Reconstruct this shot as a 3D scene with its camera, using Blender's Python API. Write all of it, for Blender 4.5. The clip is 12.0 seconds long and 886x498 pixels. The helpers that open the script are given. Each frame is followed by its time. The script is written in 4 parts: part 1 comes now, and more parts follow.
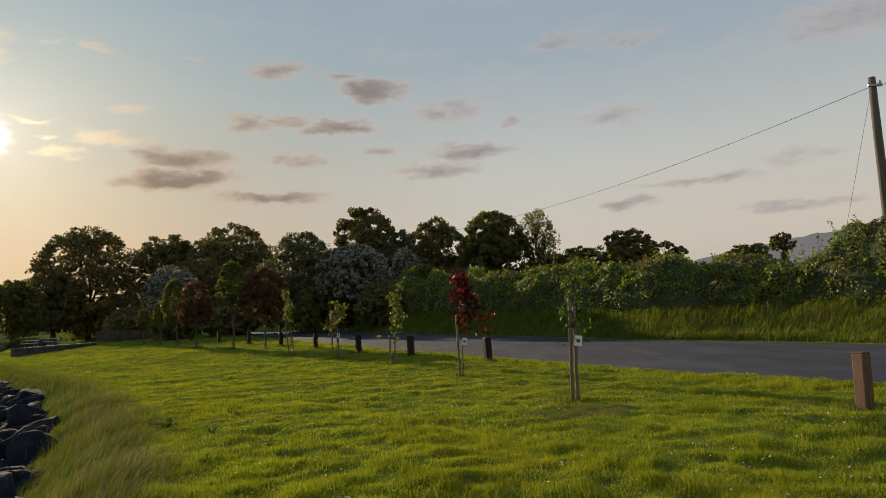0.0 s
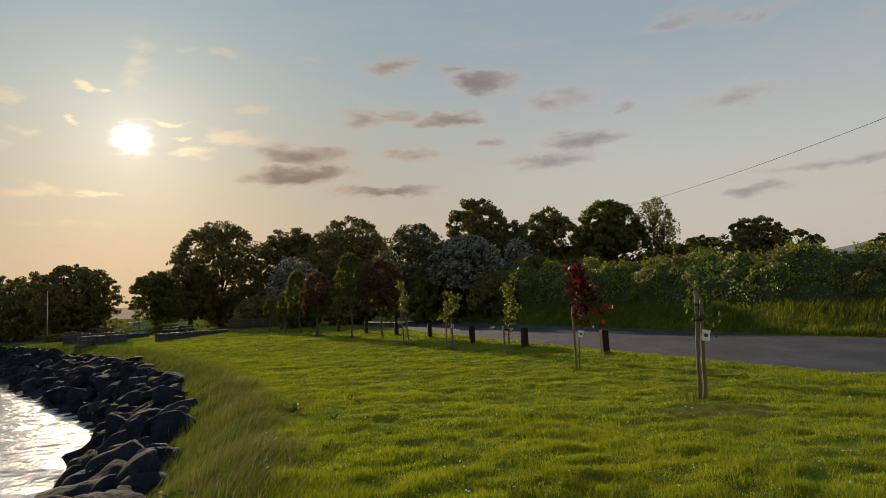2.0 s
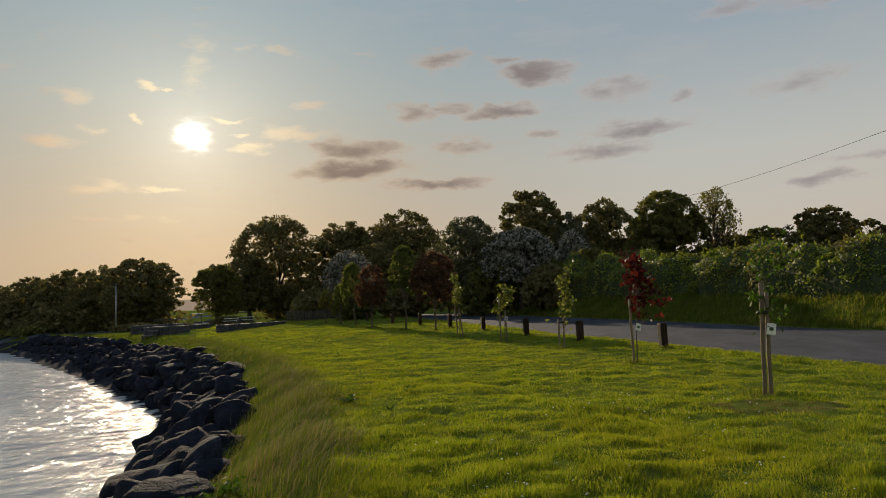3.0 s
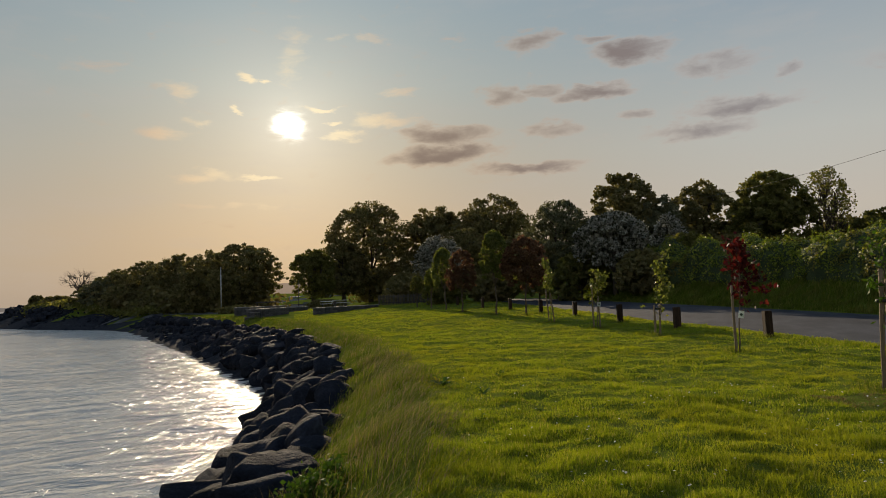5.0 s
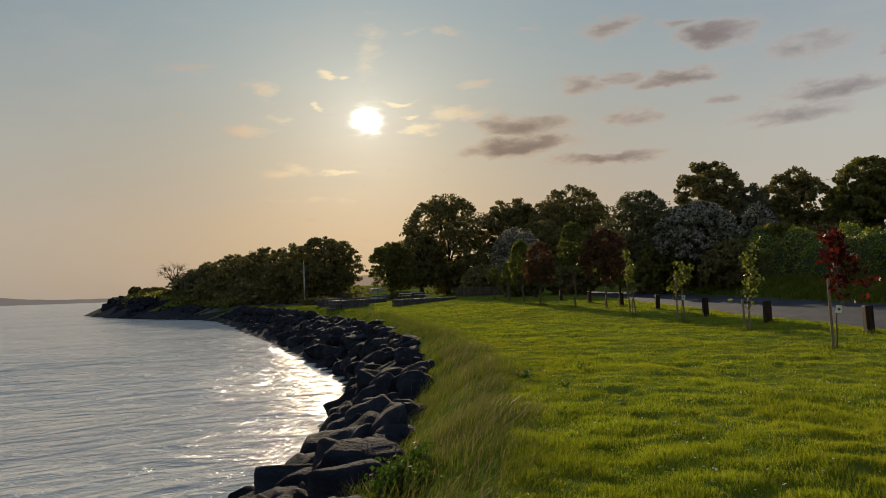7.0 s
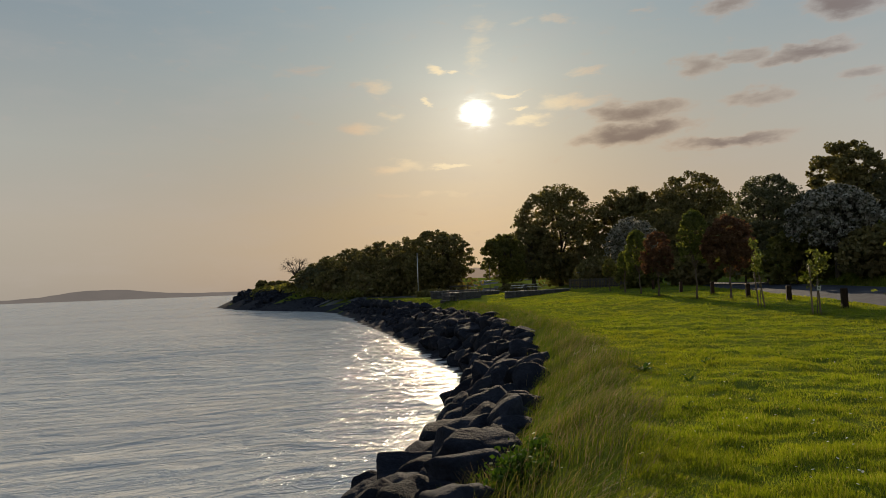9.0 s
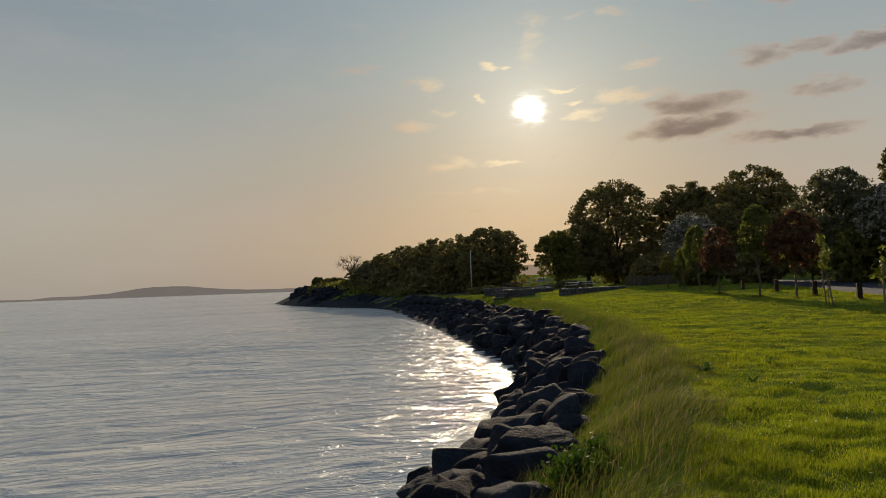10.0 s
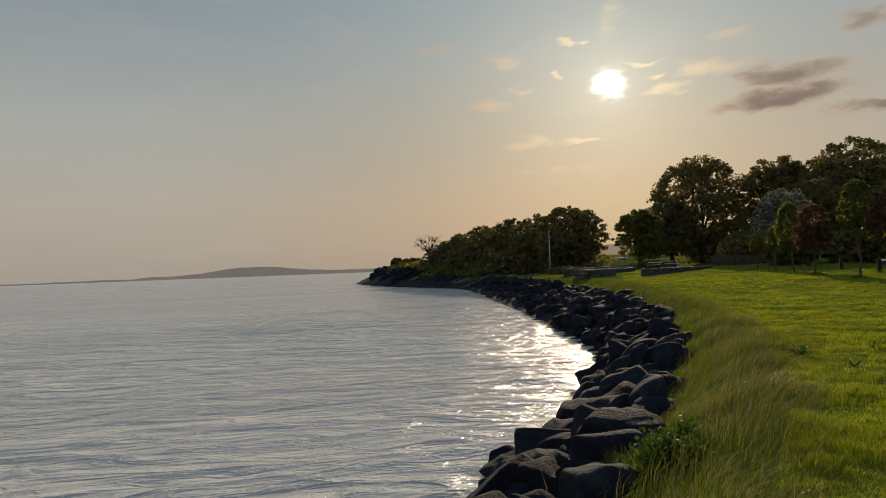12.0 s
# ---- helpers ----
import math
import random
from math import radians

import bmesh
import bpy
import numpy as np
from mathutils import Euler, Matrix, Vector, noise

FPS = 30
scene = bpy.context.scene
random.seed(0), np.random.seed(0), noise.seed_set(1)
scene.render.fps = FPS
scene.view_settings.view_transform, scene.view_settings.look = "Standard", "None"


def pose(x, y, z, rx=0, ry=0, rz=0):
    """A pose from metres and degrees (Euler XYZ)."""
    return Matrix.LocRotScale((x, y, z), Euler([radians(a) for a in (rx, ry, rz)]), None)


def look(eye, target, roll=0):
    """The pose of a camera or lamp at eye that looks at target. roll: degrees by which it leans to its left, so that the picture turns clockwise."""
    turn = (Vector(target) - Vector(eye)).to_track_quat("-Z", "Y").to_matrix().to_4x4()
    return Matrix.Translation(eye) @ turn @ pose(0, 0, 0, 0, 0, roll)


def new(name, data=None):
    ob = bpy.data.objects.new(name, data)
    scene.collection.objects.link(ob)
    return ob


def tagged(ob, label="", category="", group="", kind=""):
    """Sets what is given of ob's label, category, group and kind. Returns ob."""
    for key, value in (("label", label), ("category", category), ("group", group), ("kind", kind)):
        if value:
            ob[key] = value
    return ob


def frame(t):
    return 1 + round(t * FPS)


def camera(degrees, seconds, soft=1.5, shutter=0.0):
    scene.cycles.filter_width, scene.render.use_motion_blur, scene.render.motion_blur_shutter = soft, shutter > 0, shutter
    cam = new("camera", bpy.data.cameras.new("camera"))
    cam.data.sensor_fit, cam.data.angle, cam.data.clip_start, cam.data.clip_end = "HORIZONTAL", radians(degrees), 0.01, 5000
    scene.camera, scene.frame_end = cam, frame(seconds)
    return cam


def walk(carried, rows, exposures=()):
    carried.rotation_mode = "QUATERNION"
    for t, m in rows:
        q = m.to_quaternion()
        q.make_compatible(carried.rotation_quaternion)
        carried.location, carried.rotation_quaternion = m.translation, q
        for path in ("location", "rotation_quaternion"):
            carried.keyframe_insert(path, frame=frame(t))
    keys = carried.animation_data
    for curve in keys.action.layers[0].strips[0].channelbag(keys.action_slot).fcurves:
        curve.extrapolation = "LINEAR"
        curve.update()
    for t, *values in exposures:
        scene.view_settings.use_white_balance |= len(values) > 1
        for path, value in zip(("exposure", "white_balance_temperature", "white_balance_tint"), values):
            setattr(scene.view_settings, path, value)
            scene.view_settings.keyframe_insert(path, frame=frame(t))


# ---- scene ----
cam = camera(66.62, 12.0, soft=0.9)
# seconds, x, y, z, yaw, pitch, roll
ROWS = [
    (0, 0.0, 0.0, 1.5, -0.0, 5.63, 3.18),
    (0.5, -0.013, 0.037, 1.501, 2.38, 5.65, 2.98),
    (1, -0.025, 0.074, 1.506, 4.57, 5.67, 2.83),
    (1.5, -0.043, 0.108, 1.509, 6.94, 5.57, 2.72),
    (2, -0.067, 0.131, 1.51, 9.46, 5.35, 2.67),
    (2.5, -0.087, 0.146, 1.508, 11.86, 5.12, 2.61),
    (3, -0.103, 0.148, 1.504, 13.94, 4.93, 2.51),
    (5, -0.152, 0.108, 1.511, 21.5, 3.93, 2.07),
    (5.5, -0.158, 0.089, 1.513, 23.08, 3.7, 1.91),
    (6, -0.165, 0.059, 1.517, 24.52, 3.65, 1.88),
    (6.5, -0.17, 0.029, 1.521, 26.08, 3.64, 1.87),
    (7, -0.174, 0.002, 1.521, 28.01, 3.5, 1.9),
    (9, -0.198, -0.051, 1.512, 37.47, 3.17, 2.19),
    (9.5, -0.204, -0.059, 1.511, 39.76, 3.22, 2.13),
    (10, -0.219, -0.063, 1.514, 41.98, 3.09, 2.09),
    (10.5, -0.23, -0.072, 1.515, 43.99, 2.89, 2.27),
    (11, -0.232, -0.084, 1.517, 45.79, 2.64, 2.5),
    (11.5, -0.235, -0.105, 1.519, 47.34, 2.25, 2.51),
    (12, -0.245, -0.132, 1.521, 48.54, 1.65, 2.17),
]
walk(cam, [(t, pose(x, y, z, 90 + pitch, roll, yaw)) for t, x, y, z, yaw, pitch, roll in ROWS],
     exposures=[(0, .22), (3, .10), (6, .03), (12, -.04)])

# ---------------------------------------------------------------- world and sun
SUN_AZ, SUN_EL = 34.1, 14.4  # azimuth to the left of +y, elevation
SUN_DIR = Vector((-math.sin(radians(SUN_AZ)) * math.cos(radians(SUN_EL)),
                  math.cos(radians(SUN_AZ)) * math.cos(radians(SUN_EL)), math.sin(radians(SUN_EL))))


class Graph:
    """Short hand for wiring nodes."""

    def __init__(self, tree):
        self.t = tree
        tree.nodes.clear()

    def n(self, kind, **props):
        node = self.t.nodes.new(kind)
        for k, v in props.items():
            setattr(node, k, v)
        return node

    def put(self, socket, v):
        if v is None:
            return
        if isinstance(v, bpy.types.NodeSocket):
            self.t.links.new(v, socket)
        elif isinstance(v, (tuple, list)) and socket.type == "RGBA" and len(v) == 3:
            socket.default_value = (*v, 1)
        else:
            socket.default_value = v

    def m(self, op, a, b=None, c=None, clamp=False):
        node = self.n("ShaderNodeMath", operation=op, use_clamp=clamp)
        for s, v in zip(node.inputs, (a, b, c)):
            self.put(s, v)
        return node.outputs[0]

    def vm(self, op, a, b=None, out=0):
        node = self.n("ShaderNodeVectorMath", operation=op)
        self.put(node.inputs[0], a)
        self.put(node.inputs[1], b)
        return node.outputs[out]

    def mix(self, f, a, b, blend="MIX"):
        node = self.n("ShaderNodeMix", data_type="RGBA", blend_type=blend)
        self.put(node.inputs[0], f)
        self.put(node.inputs[6], a)
        self.put(node.inputs[7], b)
        return node.outputs[2]

    def ramp(self, f, stops, interp="LINEAR"):
        node = self.n("ShaderNodeValToRGB")
        node.color_ramp.interpolation = interp
        el = node.color_ramp.elements
        while len(el) < len(stops):
            el.new(0.5)
        for e, (p, c) in zip(el, stops):
            e.position, e.color = p, (*c, 1) if len(c) == 3 else c
        self.put(node.inputs[0], f)
        return node.outputs[0]

    def smooth(self, v, lo, hi, a=0.0, b=1.0):
        node = self.n("ShaderNodeMapRange", interpolation_type="SMOOTHSTEP")
        for i, x in enumerate((v, lo, hi, a, b)):
            self.put(node.inputs[i], x)
        return node.outputs[0]

    def noise(self, vec, scale, detail=3.0, rough=0.55, distort=0.0):
        node = self.n("ShaderNodeTexNoise")
        self.put(node.inputs["Vector"], vec)
        for k, v in (("Scale", scale), ("Detail", detail), ("Roughness", rough), ("Distortion", distort)):
            node.inputs[k].default_value = v
        return node


# clouds: azimuth, slope, half width and half height in degrees, strength
CLOUDS_GREY = [
    (13.1, .377, 2.1, .8, .7), (7.5, .373, 1.7, .4, 0.54), (5.3, .344, 2.9, .95, 1), (15.6, .296, 1.7, .85, .65),
    (12.6, .299, 1.8, .5, 0.54), (8.1, .288, 3.1, .65, .85), (-1.3, .306, 3.2, .95, 0.54), (-6.8, .285, 1.1, .5, 0.49),
    (11.5, .239, 2.4, .6, 0.59), (20.7, .240, 3.7, .95, .8), (21, .210, 4, .85, 1), (13.9, .185, 4.1, .5, .85),
    (-3.4, .246, 3.8, .8, .75), (0, .217, 3.7, .75, 0.64), (4.3, .249, 1.4, .5, 0.54), (-11.2, .404, 3, .8, 0.44),
    (-17, .387, 3, .9, 0.44), (-15.1, .278, 3, .9, 0.49), (-21.7, .167, 5.2, .45, 0.59), (-15.7, .147, 2.7, .5, .65),
    (-29.1, .184, 3, .7, 0.44), (-28.7, .121, 4.2, .45, 0.59), (-33, .355, 6, 1.7, 0.49)]
CLOUDS_LIT = [
    (26.2, .265, 3.0, .7, .6), (24.5, .308, 1.6, .3, .5), (26.6, .390, 1.4, .4, .4), (19.7, .393, 1.1, .4, .35),
    (42.5, .300, 1.2, 1.0, .5), (41.3, .262, 1.1, .4, .5), (44.2, .240, 2.2, .7, .55), (37.6, .325, .8, .55, .9),
    (35.8, .322, .9, .22, .8), (30.2, .389, 1.5, .4, .4), (29.6, .243, 1.9, .4, .7), (31.4, .281, 1.6, .22, 1),
    (30.6, .262, .8, .2, .9), (40.9, .180, 2.6, .5, .6), (36.2, .180, 1.5, .25, .9), (38.5, .136, 5.5, .3, .35),
    # tall last one: streak of light above the sun, painted as cloud
    (38.2, .281, .5, .2, .7), (48, .325, 3.5, .5, .3), (33.6, .37, 1.3, 3.2, .3)]

world = bpy.data.worlds.new("sky")
scene.world = world
world.use_nodes = True
g = Graph(world.node_tree)
way = g.n("ShaderNodeTexCoord").outputs["Generated"]
sep = g.n("ShaderNodeSeparateXYZ")
g.put(sep.inputs[0], way)
sx, sy, sz = sep.outputs
az = g.m("MULTIPLY", g.m("ARCTAN2", g.m("MULTIPLY", sx, -1.0), sy), 57.2958)
flat = g.m("SQRT", g.m("ADD", g.m("MULTIPLY", sx, sx), g.m("MULTIPLY", sy, sy)))
slope = g.m("DIVIDE", sz, g.m("MAXIMUM", flat, 0.02))
nishita = g.n("ShaderNodeTexSky", sky_type="NISHITA", sun_disc=False, sun_elevation=radians(SUN_EL),
              sun_rotation=radians(-SUN_AZ), dust_density=3.0, air_density=1.0, ozone_density=1.0)
air = g.mix(1.0, nishita.outputs[0], (0.05, 0.05, 0.05), "MULTIPLY")
theta = g.m("MULTIPLY", g.m("ARCCOSINE", g.m("MINIMUM", g.vm("DOT_PRODUCT", way, tuple(SUN_DIR), out=1), 0.999999)), 57.2958)
away = g.ramp(sz, [(0.0, (.48, .40, .345)), (.1, (.55, .47, .405)), (.2, (.50, .48, .45)), (.36, (.315, .36, .41)), (1, (.13, .2, .32))])
warm = g.ramp(sz, [(0.0, (.42, .275, .185)), (.1, (.43, .30, .21)), (.2, (.385, .335, .28)), (.3, (.33, .36, .36)), (.42, (.255, .33, .385)), (1, (.13, .2, .32))])
haze = g.mix(g.smooth(theta, 6, 44), warm, away)
haze = g.mix(1.0, haze, g.ramp(g.smooth(az, 38, 80), [(0, (1, 1, 1)), (1, (.86, .87, .86))]), "MULTIPLY")
sky = g.mix(1.0, g.mix(0.92, air, haze), (.958, 1.0, .985), "MULTIPLY")
# thin uneven veil
pos = g.n("ShaderNodeCombineXYZ")
g.put(pos.inputs[0], az)
g.put(pos.inputs[1], g.m("MULTIPLY", slope, 57.2958))
pos = pos.outputs[0]
stretch = g.vm("MULTIPLY", pos, (0.10, 0.34, 0))
wisps = g.noise(stretch, 1.0, 6, 0.6).outputs[0]
sky = g.mix(g.smooth(wisps, .45, .75, 0, .16), sky, (.50, .44, .40))
warp_noise = g.noise(g.vm("MULTIPLY", pos, (.30, .75, 0)), 1.0, 5, 0.6)
warp = g.vm("MULTIPLY", g.vm("SUBTRACT", warp_noise.outputs["Color"], (.5, .5, .5)), (4.2, 2.2, 0))
bent = g.vm("ADD", pos, warp)


def cloud_mask(clouds):
    total = None
    for a, s, w, h, k in clouds:
        d = g.vm("MULTIPLY", g.vm("SUBTRACT", bent, (a, s * 57.2958, 0)), (1 / w, 1 / h, 0))
        one = g.smooth(g.vm("LENGTH", d, out=1), 1.75, 0.1, 0, k)
        total = one if total is None else g.m("MAXIMUM", total, one)
    return total


fine = g.noise(g.vm("MULTIPLY", pos, (.42, 1.0, 0)), 1.0, 5, 0.58, .5).outputs[0]
shred = g.m("MULTIPLY", g.m("SUBTRACT", fine, .5), .85)
grey_body = g.m("ADD", cloud_mask(CLOUDS_GREY), shred)
grey = g.smooth(grey_body, .10, 1.05)
lit = g.smooth(g.m("ADD", cloud_mask(CLOUDS_LIT), shred), .10, .85)
near_sun = g.smooth(theta, 10, 42)
# pale warm fringe first, then the grey belly
sky = g.mix(g.m("MULTIPLY", g.smooth(grey_body, .05, .4), .35), sky, g.mix(near_sun, (.60, .40, .26), (.50, .43, .40)))
sky = g.mix(g.m("MULTIPLY", grey, .88), sky, g.mix(near_sun, (.20, .145, .115), (.20, .178, .188)))
sky = g.mix(g.m("MULTIPLY", lit, .75), sky, g.mix(g.smooth(theta, 3, 14), (1.0, .80, .48), (.66, .42, .26)))
# sun behind a thin veil, with its aureole
core = g.m("MULTIPLY", g.m("EXPONENT", g.m("MULTIPLY", g.m("POWER", g.m("DIVIDE", g.m("ADD", theta, g.m("MULTIPLY", g.m("SUBTRACT", fine, .5), 2.2)), .72), 2.0), -1.0)), 6.0)
halo = g.m("MULTIPLY", g.m("EXPONENT", g.m("DIVIDE", theta, -3.2)), .27)
wide = g.m("MULTIPLY", g.m("EXPONENT", g.m("DIVIDE", theta, -12.0)), .02)
sky = g.mix(1.0, sky, g.vm("SCALE", (1, .93, .78)), "ADD")
scale_node = sky.node.inputs[7].links[0].from_node
g.put(scale_node.inputs["Scale"], g.m("ADD", core, g.m("ADD", halo, wide)))
bg = g.n("ShaderNodeBackground")
g.put(bg.inputs[0], sky)
bg.inputs[1].default_value = 1.0
g.put(g.n("ShaderNodeOutputWorld").inputs[0], bg.outputs[0])

sun = new("sun", bpy.data.lights.new("sun", "SUN"))
sun.data.energy, sun.data.angle, sun.data.color = 5.0, radians(0.6), (1.0, .80, .55)
sun.matrix_world = look(Vector((0, 0, 60)) + SUN_DIR * 50, (0, 0, 60))


# ---------------------------------------------------------------- materials
def material(name):
    m = bpy.data.materials.new(name)
    m.use_nodes = True
    return m, Graph(m.node_tree)


def finish(gr, shader):
    gr.put(gr.n("ShaderNodeOutputMaterial").inputs[0], shader)


def surface(name, stops, scale=4.0, fine_scale=40.0, rough=.8, bump=.3, bump_dist=.02, metal=0.0, stretch=(1, 1, 1), vary=.25, by="object", spec=.4):
    """Rough solid: large stains from one noise, grain from another, relief from both."""
    m, gr = material(name)
    co = gr.n("ShaderNodeTexCoord").outputs["Object"]
    co = gr.vm("MULTIPLY", co, stretch)
    big = gr.noise(co, scale, 5, .6).outputs[0]
    small = gr.noise(co, fine_scale, 4, .65).outputs[0]
    col = gr.ramp(big, stops)
    col = gr.mix(1.0, col, gr.ramp(small, [(.25, (.62, .62, .62)), (.75, (1.25, 1.25, 1.25))]), "MULTIPLY")
    if by == "object":
        r = gr.n("ShaderNodeObjectInfo").outputs["Random"]
    else:
        r = gr.n("ShaderNodeNewGeometry").outputs["Random Per Island"]
    col = gr.mix(1.0, col, gr.ramp(r, [(0, (1 - vary,) * 3), (1, (1 + vary,) * 3)]), "MULTIPLY")
    p = gr.n("ShaderNodeBsdfPrincipled")
    gr.put(p.inputs["Base Color"], col)
    p.inputs["Metallic"].default_value = metal
    p.inputs["Specular IOR Level"].default_value = spec
    gr.put(p.inputs["Roughness"], gr.smooth(small, .2, .8, max(rough - .12, .05), min(rough + .12, 1)))
    b = gr.n("ShaderNodeBump")
    b.inputs["Strength"].default_value, b.inputs["Distance"].default_value = bump, bump_dist
    gr.put(b.inputs["Height"], gr.m("ADD", gr.m("MULTIPLY", small, .4), big))
    gr.put(p.inputs["Normal"], b.outputs[0])
    finish(gr, p.outputs[0])
    return m


def leaf_material(name, stops, through_col=(1.2, 1.3, .5), through_amount=.4, rough=.55, gloss=.12, patch=None, patch_scale=.35):
    """Thin leaves and blades: a tone for each leaf, light passing through."""
    m, gr = material(name)
    r = gr.n("ShaderNodeNewGeometry").outputs["Random Per Island"]
    col = gr.ramp(r, stops)
    co = gr.n("ShaderNodeTexCoord").outputs["Object"]
    if patch:
        n = gr.noise(co, patch_scale, 4, .6).outputs[0]
        col = gr.mix(gr.smooth(n, .46, .66, 0, .8), col, patch)
    tone = gr.noise(co, .9, 3, .6).outputs[0]
    col = gr.mix(1.0, col, gr.ramp(tone, [(.25, (.7, .7, .7)), (.75, (1.25, 1.25, 1.25))]), "MULTIPLY")
    p = gr.n("ShaderNodeBsdfPrincipled")
    gr.put(p.inputs["Base Color"], col)
    p.inputs["Roughness"].default_value = rough
    p.inputs["Specular IOR Level"].default_value = gloss
    t = gr.n("ShaderNodeBsdfTranslucent")
    gr.put(t.inputs[0], gr.mix(1.0, col, through_col, "MULTIPLY"))
    mx = gr.n("ShaderNodeMixShader")
    mx.inputs[0].default_value = through_amount
    gr.put(mx.inputs[1], p.outputs[0])
    gr.put(mx.inputs[2], t.outputs[0])
    finish(gr, mx.outputs[0])
    return m


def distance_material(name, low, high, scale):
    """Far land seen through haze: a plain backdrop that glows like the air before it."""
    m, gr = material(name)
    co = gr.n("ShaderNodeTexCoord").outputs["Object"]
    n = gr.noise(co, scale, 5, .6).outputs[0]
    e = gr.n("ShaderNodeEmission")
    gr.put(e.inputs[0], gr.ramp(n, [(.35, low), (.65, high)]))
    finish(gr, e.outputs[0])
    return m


M_SOIL = surface("soil_and_turf", [(.3, (0.08015, 0.1077, 0.01866)), (.5, (0.1202, 0.1539, 0.02333)), (.7, (0.1603, 0.1693, 0.04199))], 1.3, 60, .97, .5, .03, vary=0, spec=0.0)
M_GRASS = leaf_material("grass", [(0, (.115, .162, .016)), (.5, (.185, .248, .022)), (.85, (.265, .305, .033)), (1, (.37, .325, .15))], (1.45, 1.35, .35), .42, .85, patch=(.24, .25, .025), patch_scale=.22)
M_LONG = leaf_material("long_grass", [(0, (.055, .085, .012)), (.6, (.095, .130, .020)), (.9, (.145, .155, .038)), (1, (.26, .195, .11))], (1.35, 1.35, .5), .42, .85)
M_VERGE = leaf_material("verge_grass", [(0, (.075, .108, .014)), (.6, (.120, .158, .022)), (1, (.235, .215, .075))], (1.35, 1.35, .45), .45, .85, patch=(.15, .14, .045), patch_scale=.7)
M_DRY = leaf_material("dry_grass", [(0, (.17, .17, .04)), (.55, (.22, .19, .06)), (.75, (.13, .09, .045)), (1, (.09, .055, .03))], (1.2, 1.1, .7), .3)
M_SEED = leaf_material("seed_heads", [(0, (.14, .12, .065)), (1, (.22, .175, .105))], (1.2, 1.1, .9), .4)
M_ROAD = surface("asphalt", [(.3, (.029, .032, .044)), (.5, (.045, .049, .064)), (.7, (.068, .073, .090))], .9, 55, .92, .6, .008, stretch=(1.0, .35, 1), vary=0, spec=.12)
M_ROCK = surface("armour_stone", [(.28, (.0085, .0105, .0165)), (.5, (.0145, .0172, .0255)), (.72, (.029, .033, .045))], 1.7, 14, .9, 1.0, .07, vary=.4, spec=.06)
M_PEBBLE = surface("pebbles", [(.3, (.11, .115, .125)), (.7, (.20, .20, .21))], .6, 6, .9, .6, .05, vary=.3, by="island")
M_BARK = surface("bark", [(.3, (0.039, 0.0325, 0.0234)), (.7, (0.0975, 0.078, 0.0585))], 6, 40, .95, .8, .03, stretch=(1, 1, .25))
M_YOUNG = surface("young_bark", [(.3, (.085, .06, .04)), (.7, (.16, .12, .085))], 10, 60, .85, .5, .01, stretch=(1, 1, .3))
M_STAKE = surface("round_stake_wood", [(.3, (0.1445, 0.102, 0.06375)), (.7, (0.255, 0.187, 0.119))], 9, 70, .85, .5, .006, stretch=(3, 3, .35))
M_POST = surface("stained_timber", [(.3, (0.0165, 0.0105, 0.0075)), (.7, (0.05625, 0.03375, 0.021))], 8, 60, .7, .5, .006, stretch=(3, 3, .3), vary=.3, spec=.1)
M_BROWN_POST = surface("brown_timber", [(.3, (.10, .05, .03)), (.7, (.19, .10, .06))], 8, 60, .75, .5, .006, stretch=(3, 3, .3))
M_POLE = surface("weathered_pole", [(.3, (.07, .06, .05)), (.7, (.15, .125, .10))], 6, 40, .9, .5, .01, stretch=(3, 3, .2))
M_WIRE = surface("cable_black", [(.3, (.02, .02, .02)), (.7, (.035, .035, .035))], 6, 40, .5, .1)
M_RUBBER = surface("black_rubber", [(.3, (.012, .012, .012)), (.7, (.02, .02, .02))], 20, 90, .6, .2, .004)
M_TAG = surface("white_plastic_tag", [(.3, (.62, .63, .60)), (.7, (.74, .74, .70))], 8, 60, .5, .1, .002)
M_TAGMARK = surface("tag_print", [(.3, (.05, .08, .05)), (.7, (.09, .12, .08))], 8, 60, .6, .1, .002)
M_WALL = surface("dark_stone_wall", [(.3, (.035, .035, .042)), (.7, (.095, .09, .09))], 3, 20, .9, .7, .03, vary=.3)
M_COPING = surface("stone_coping", [(.3, (.10, .10, .105)), (.7, (.20, .19, .185))], 3, 25, .85, .5, .02)
M_STEEL = surface("galvanised_steel", [(.3, (.42, .43, .44)), (.7, (.56, .57, .58))], 6, 50, .45, .1, .003, metal=.7)
M_WHITE = surface("white_painted", [(.3, (.58, .57, .54)), (.7, (.74, .73, .70))], 4, 40, .6, .15, .004)
M_DARKWOOD = surface("dark_boards", [(.3, (.04, .035, .03)), (.7, (.10, .085, .07))], 5, 40, .85, .3, .008)
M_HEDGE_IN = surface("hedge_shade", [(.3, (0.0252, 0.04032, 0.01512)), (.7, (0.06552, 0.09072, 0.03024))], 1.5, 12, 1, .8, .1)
M_HEDGE = leaf_material("ivy_leaves", [(0, (0.1032, 0.1346, 0.02422)), (.5, (0.1677, 0.2153, 0.03229)), (.85, (0.2579, 0.296, 0.05045)), (1, (0.4126, 0.3588, 0.1009))], (1.3, 1.35, .4), .4, .5, .2, patch=(.14, .095, .04), patch_scale=.55)
M_LEAF_DARK = leaf_material("dark_leaves", [(0, (0.1, 0.09516, 0.0416)), (.6, (0.1625, 0.1464, 0.065)), (1, (0.2438, 0.205, 0.1014))], (1.25, 1.2, .55), .30, .75, patch=(.16, .125, .06), patch_scale=.16)
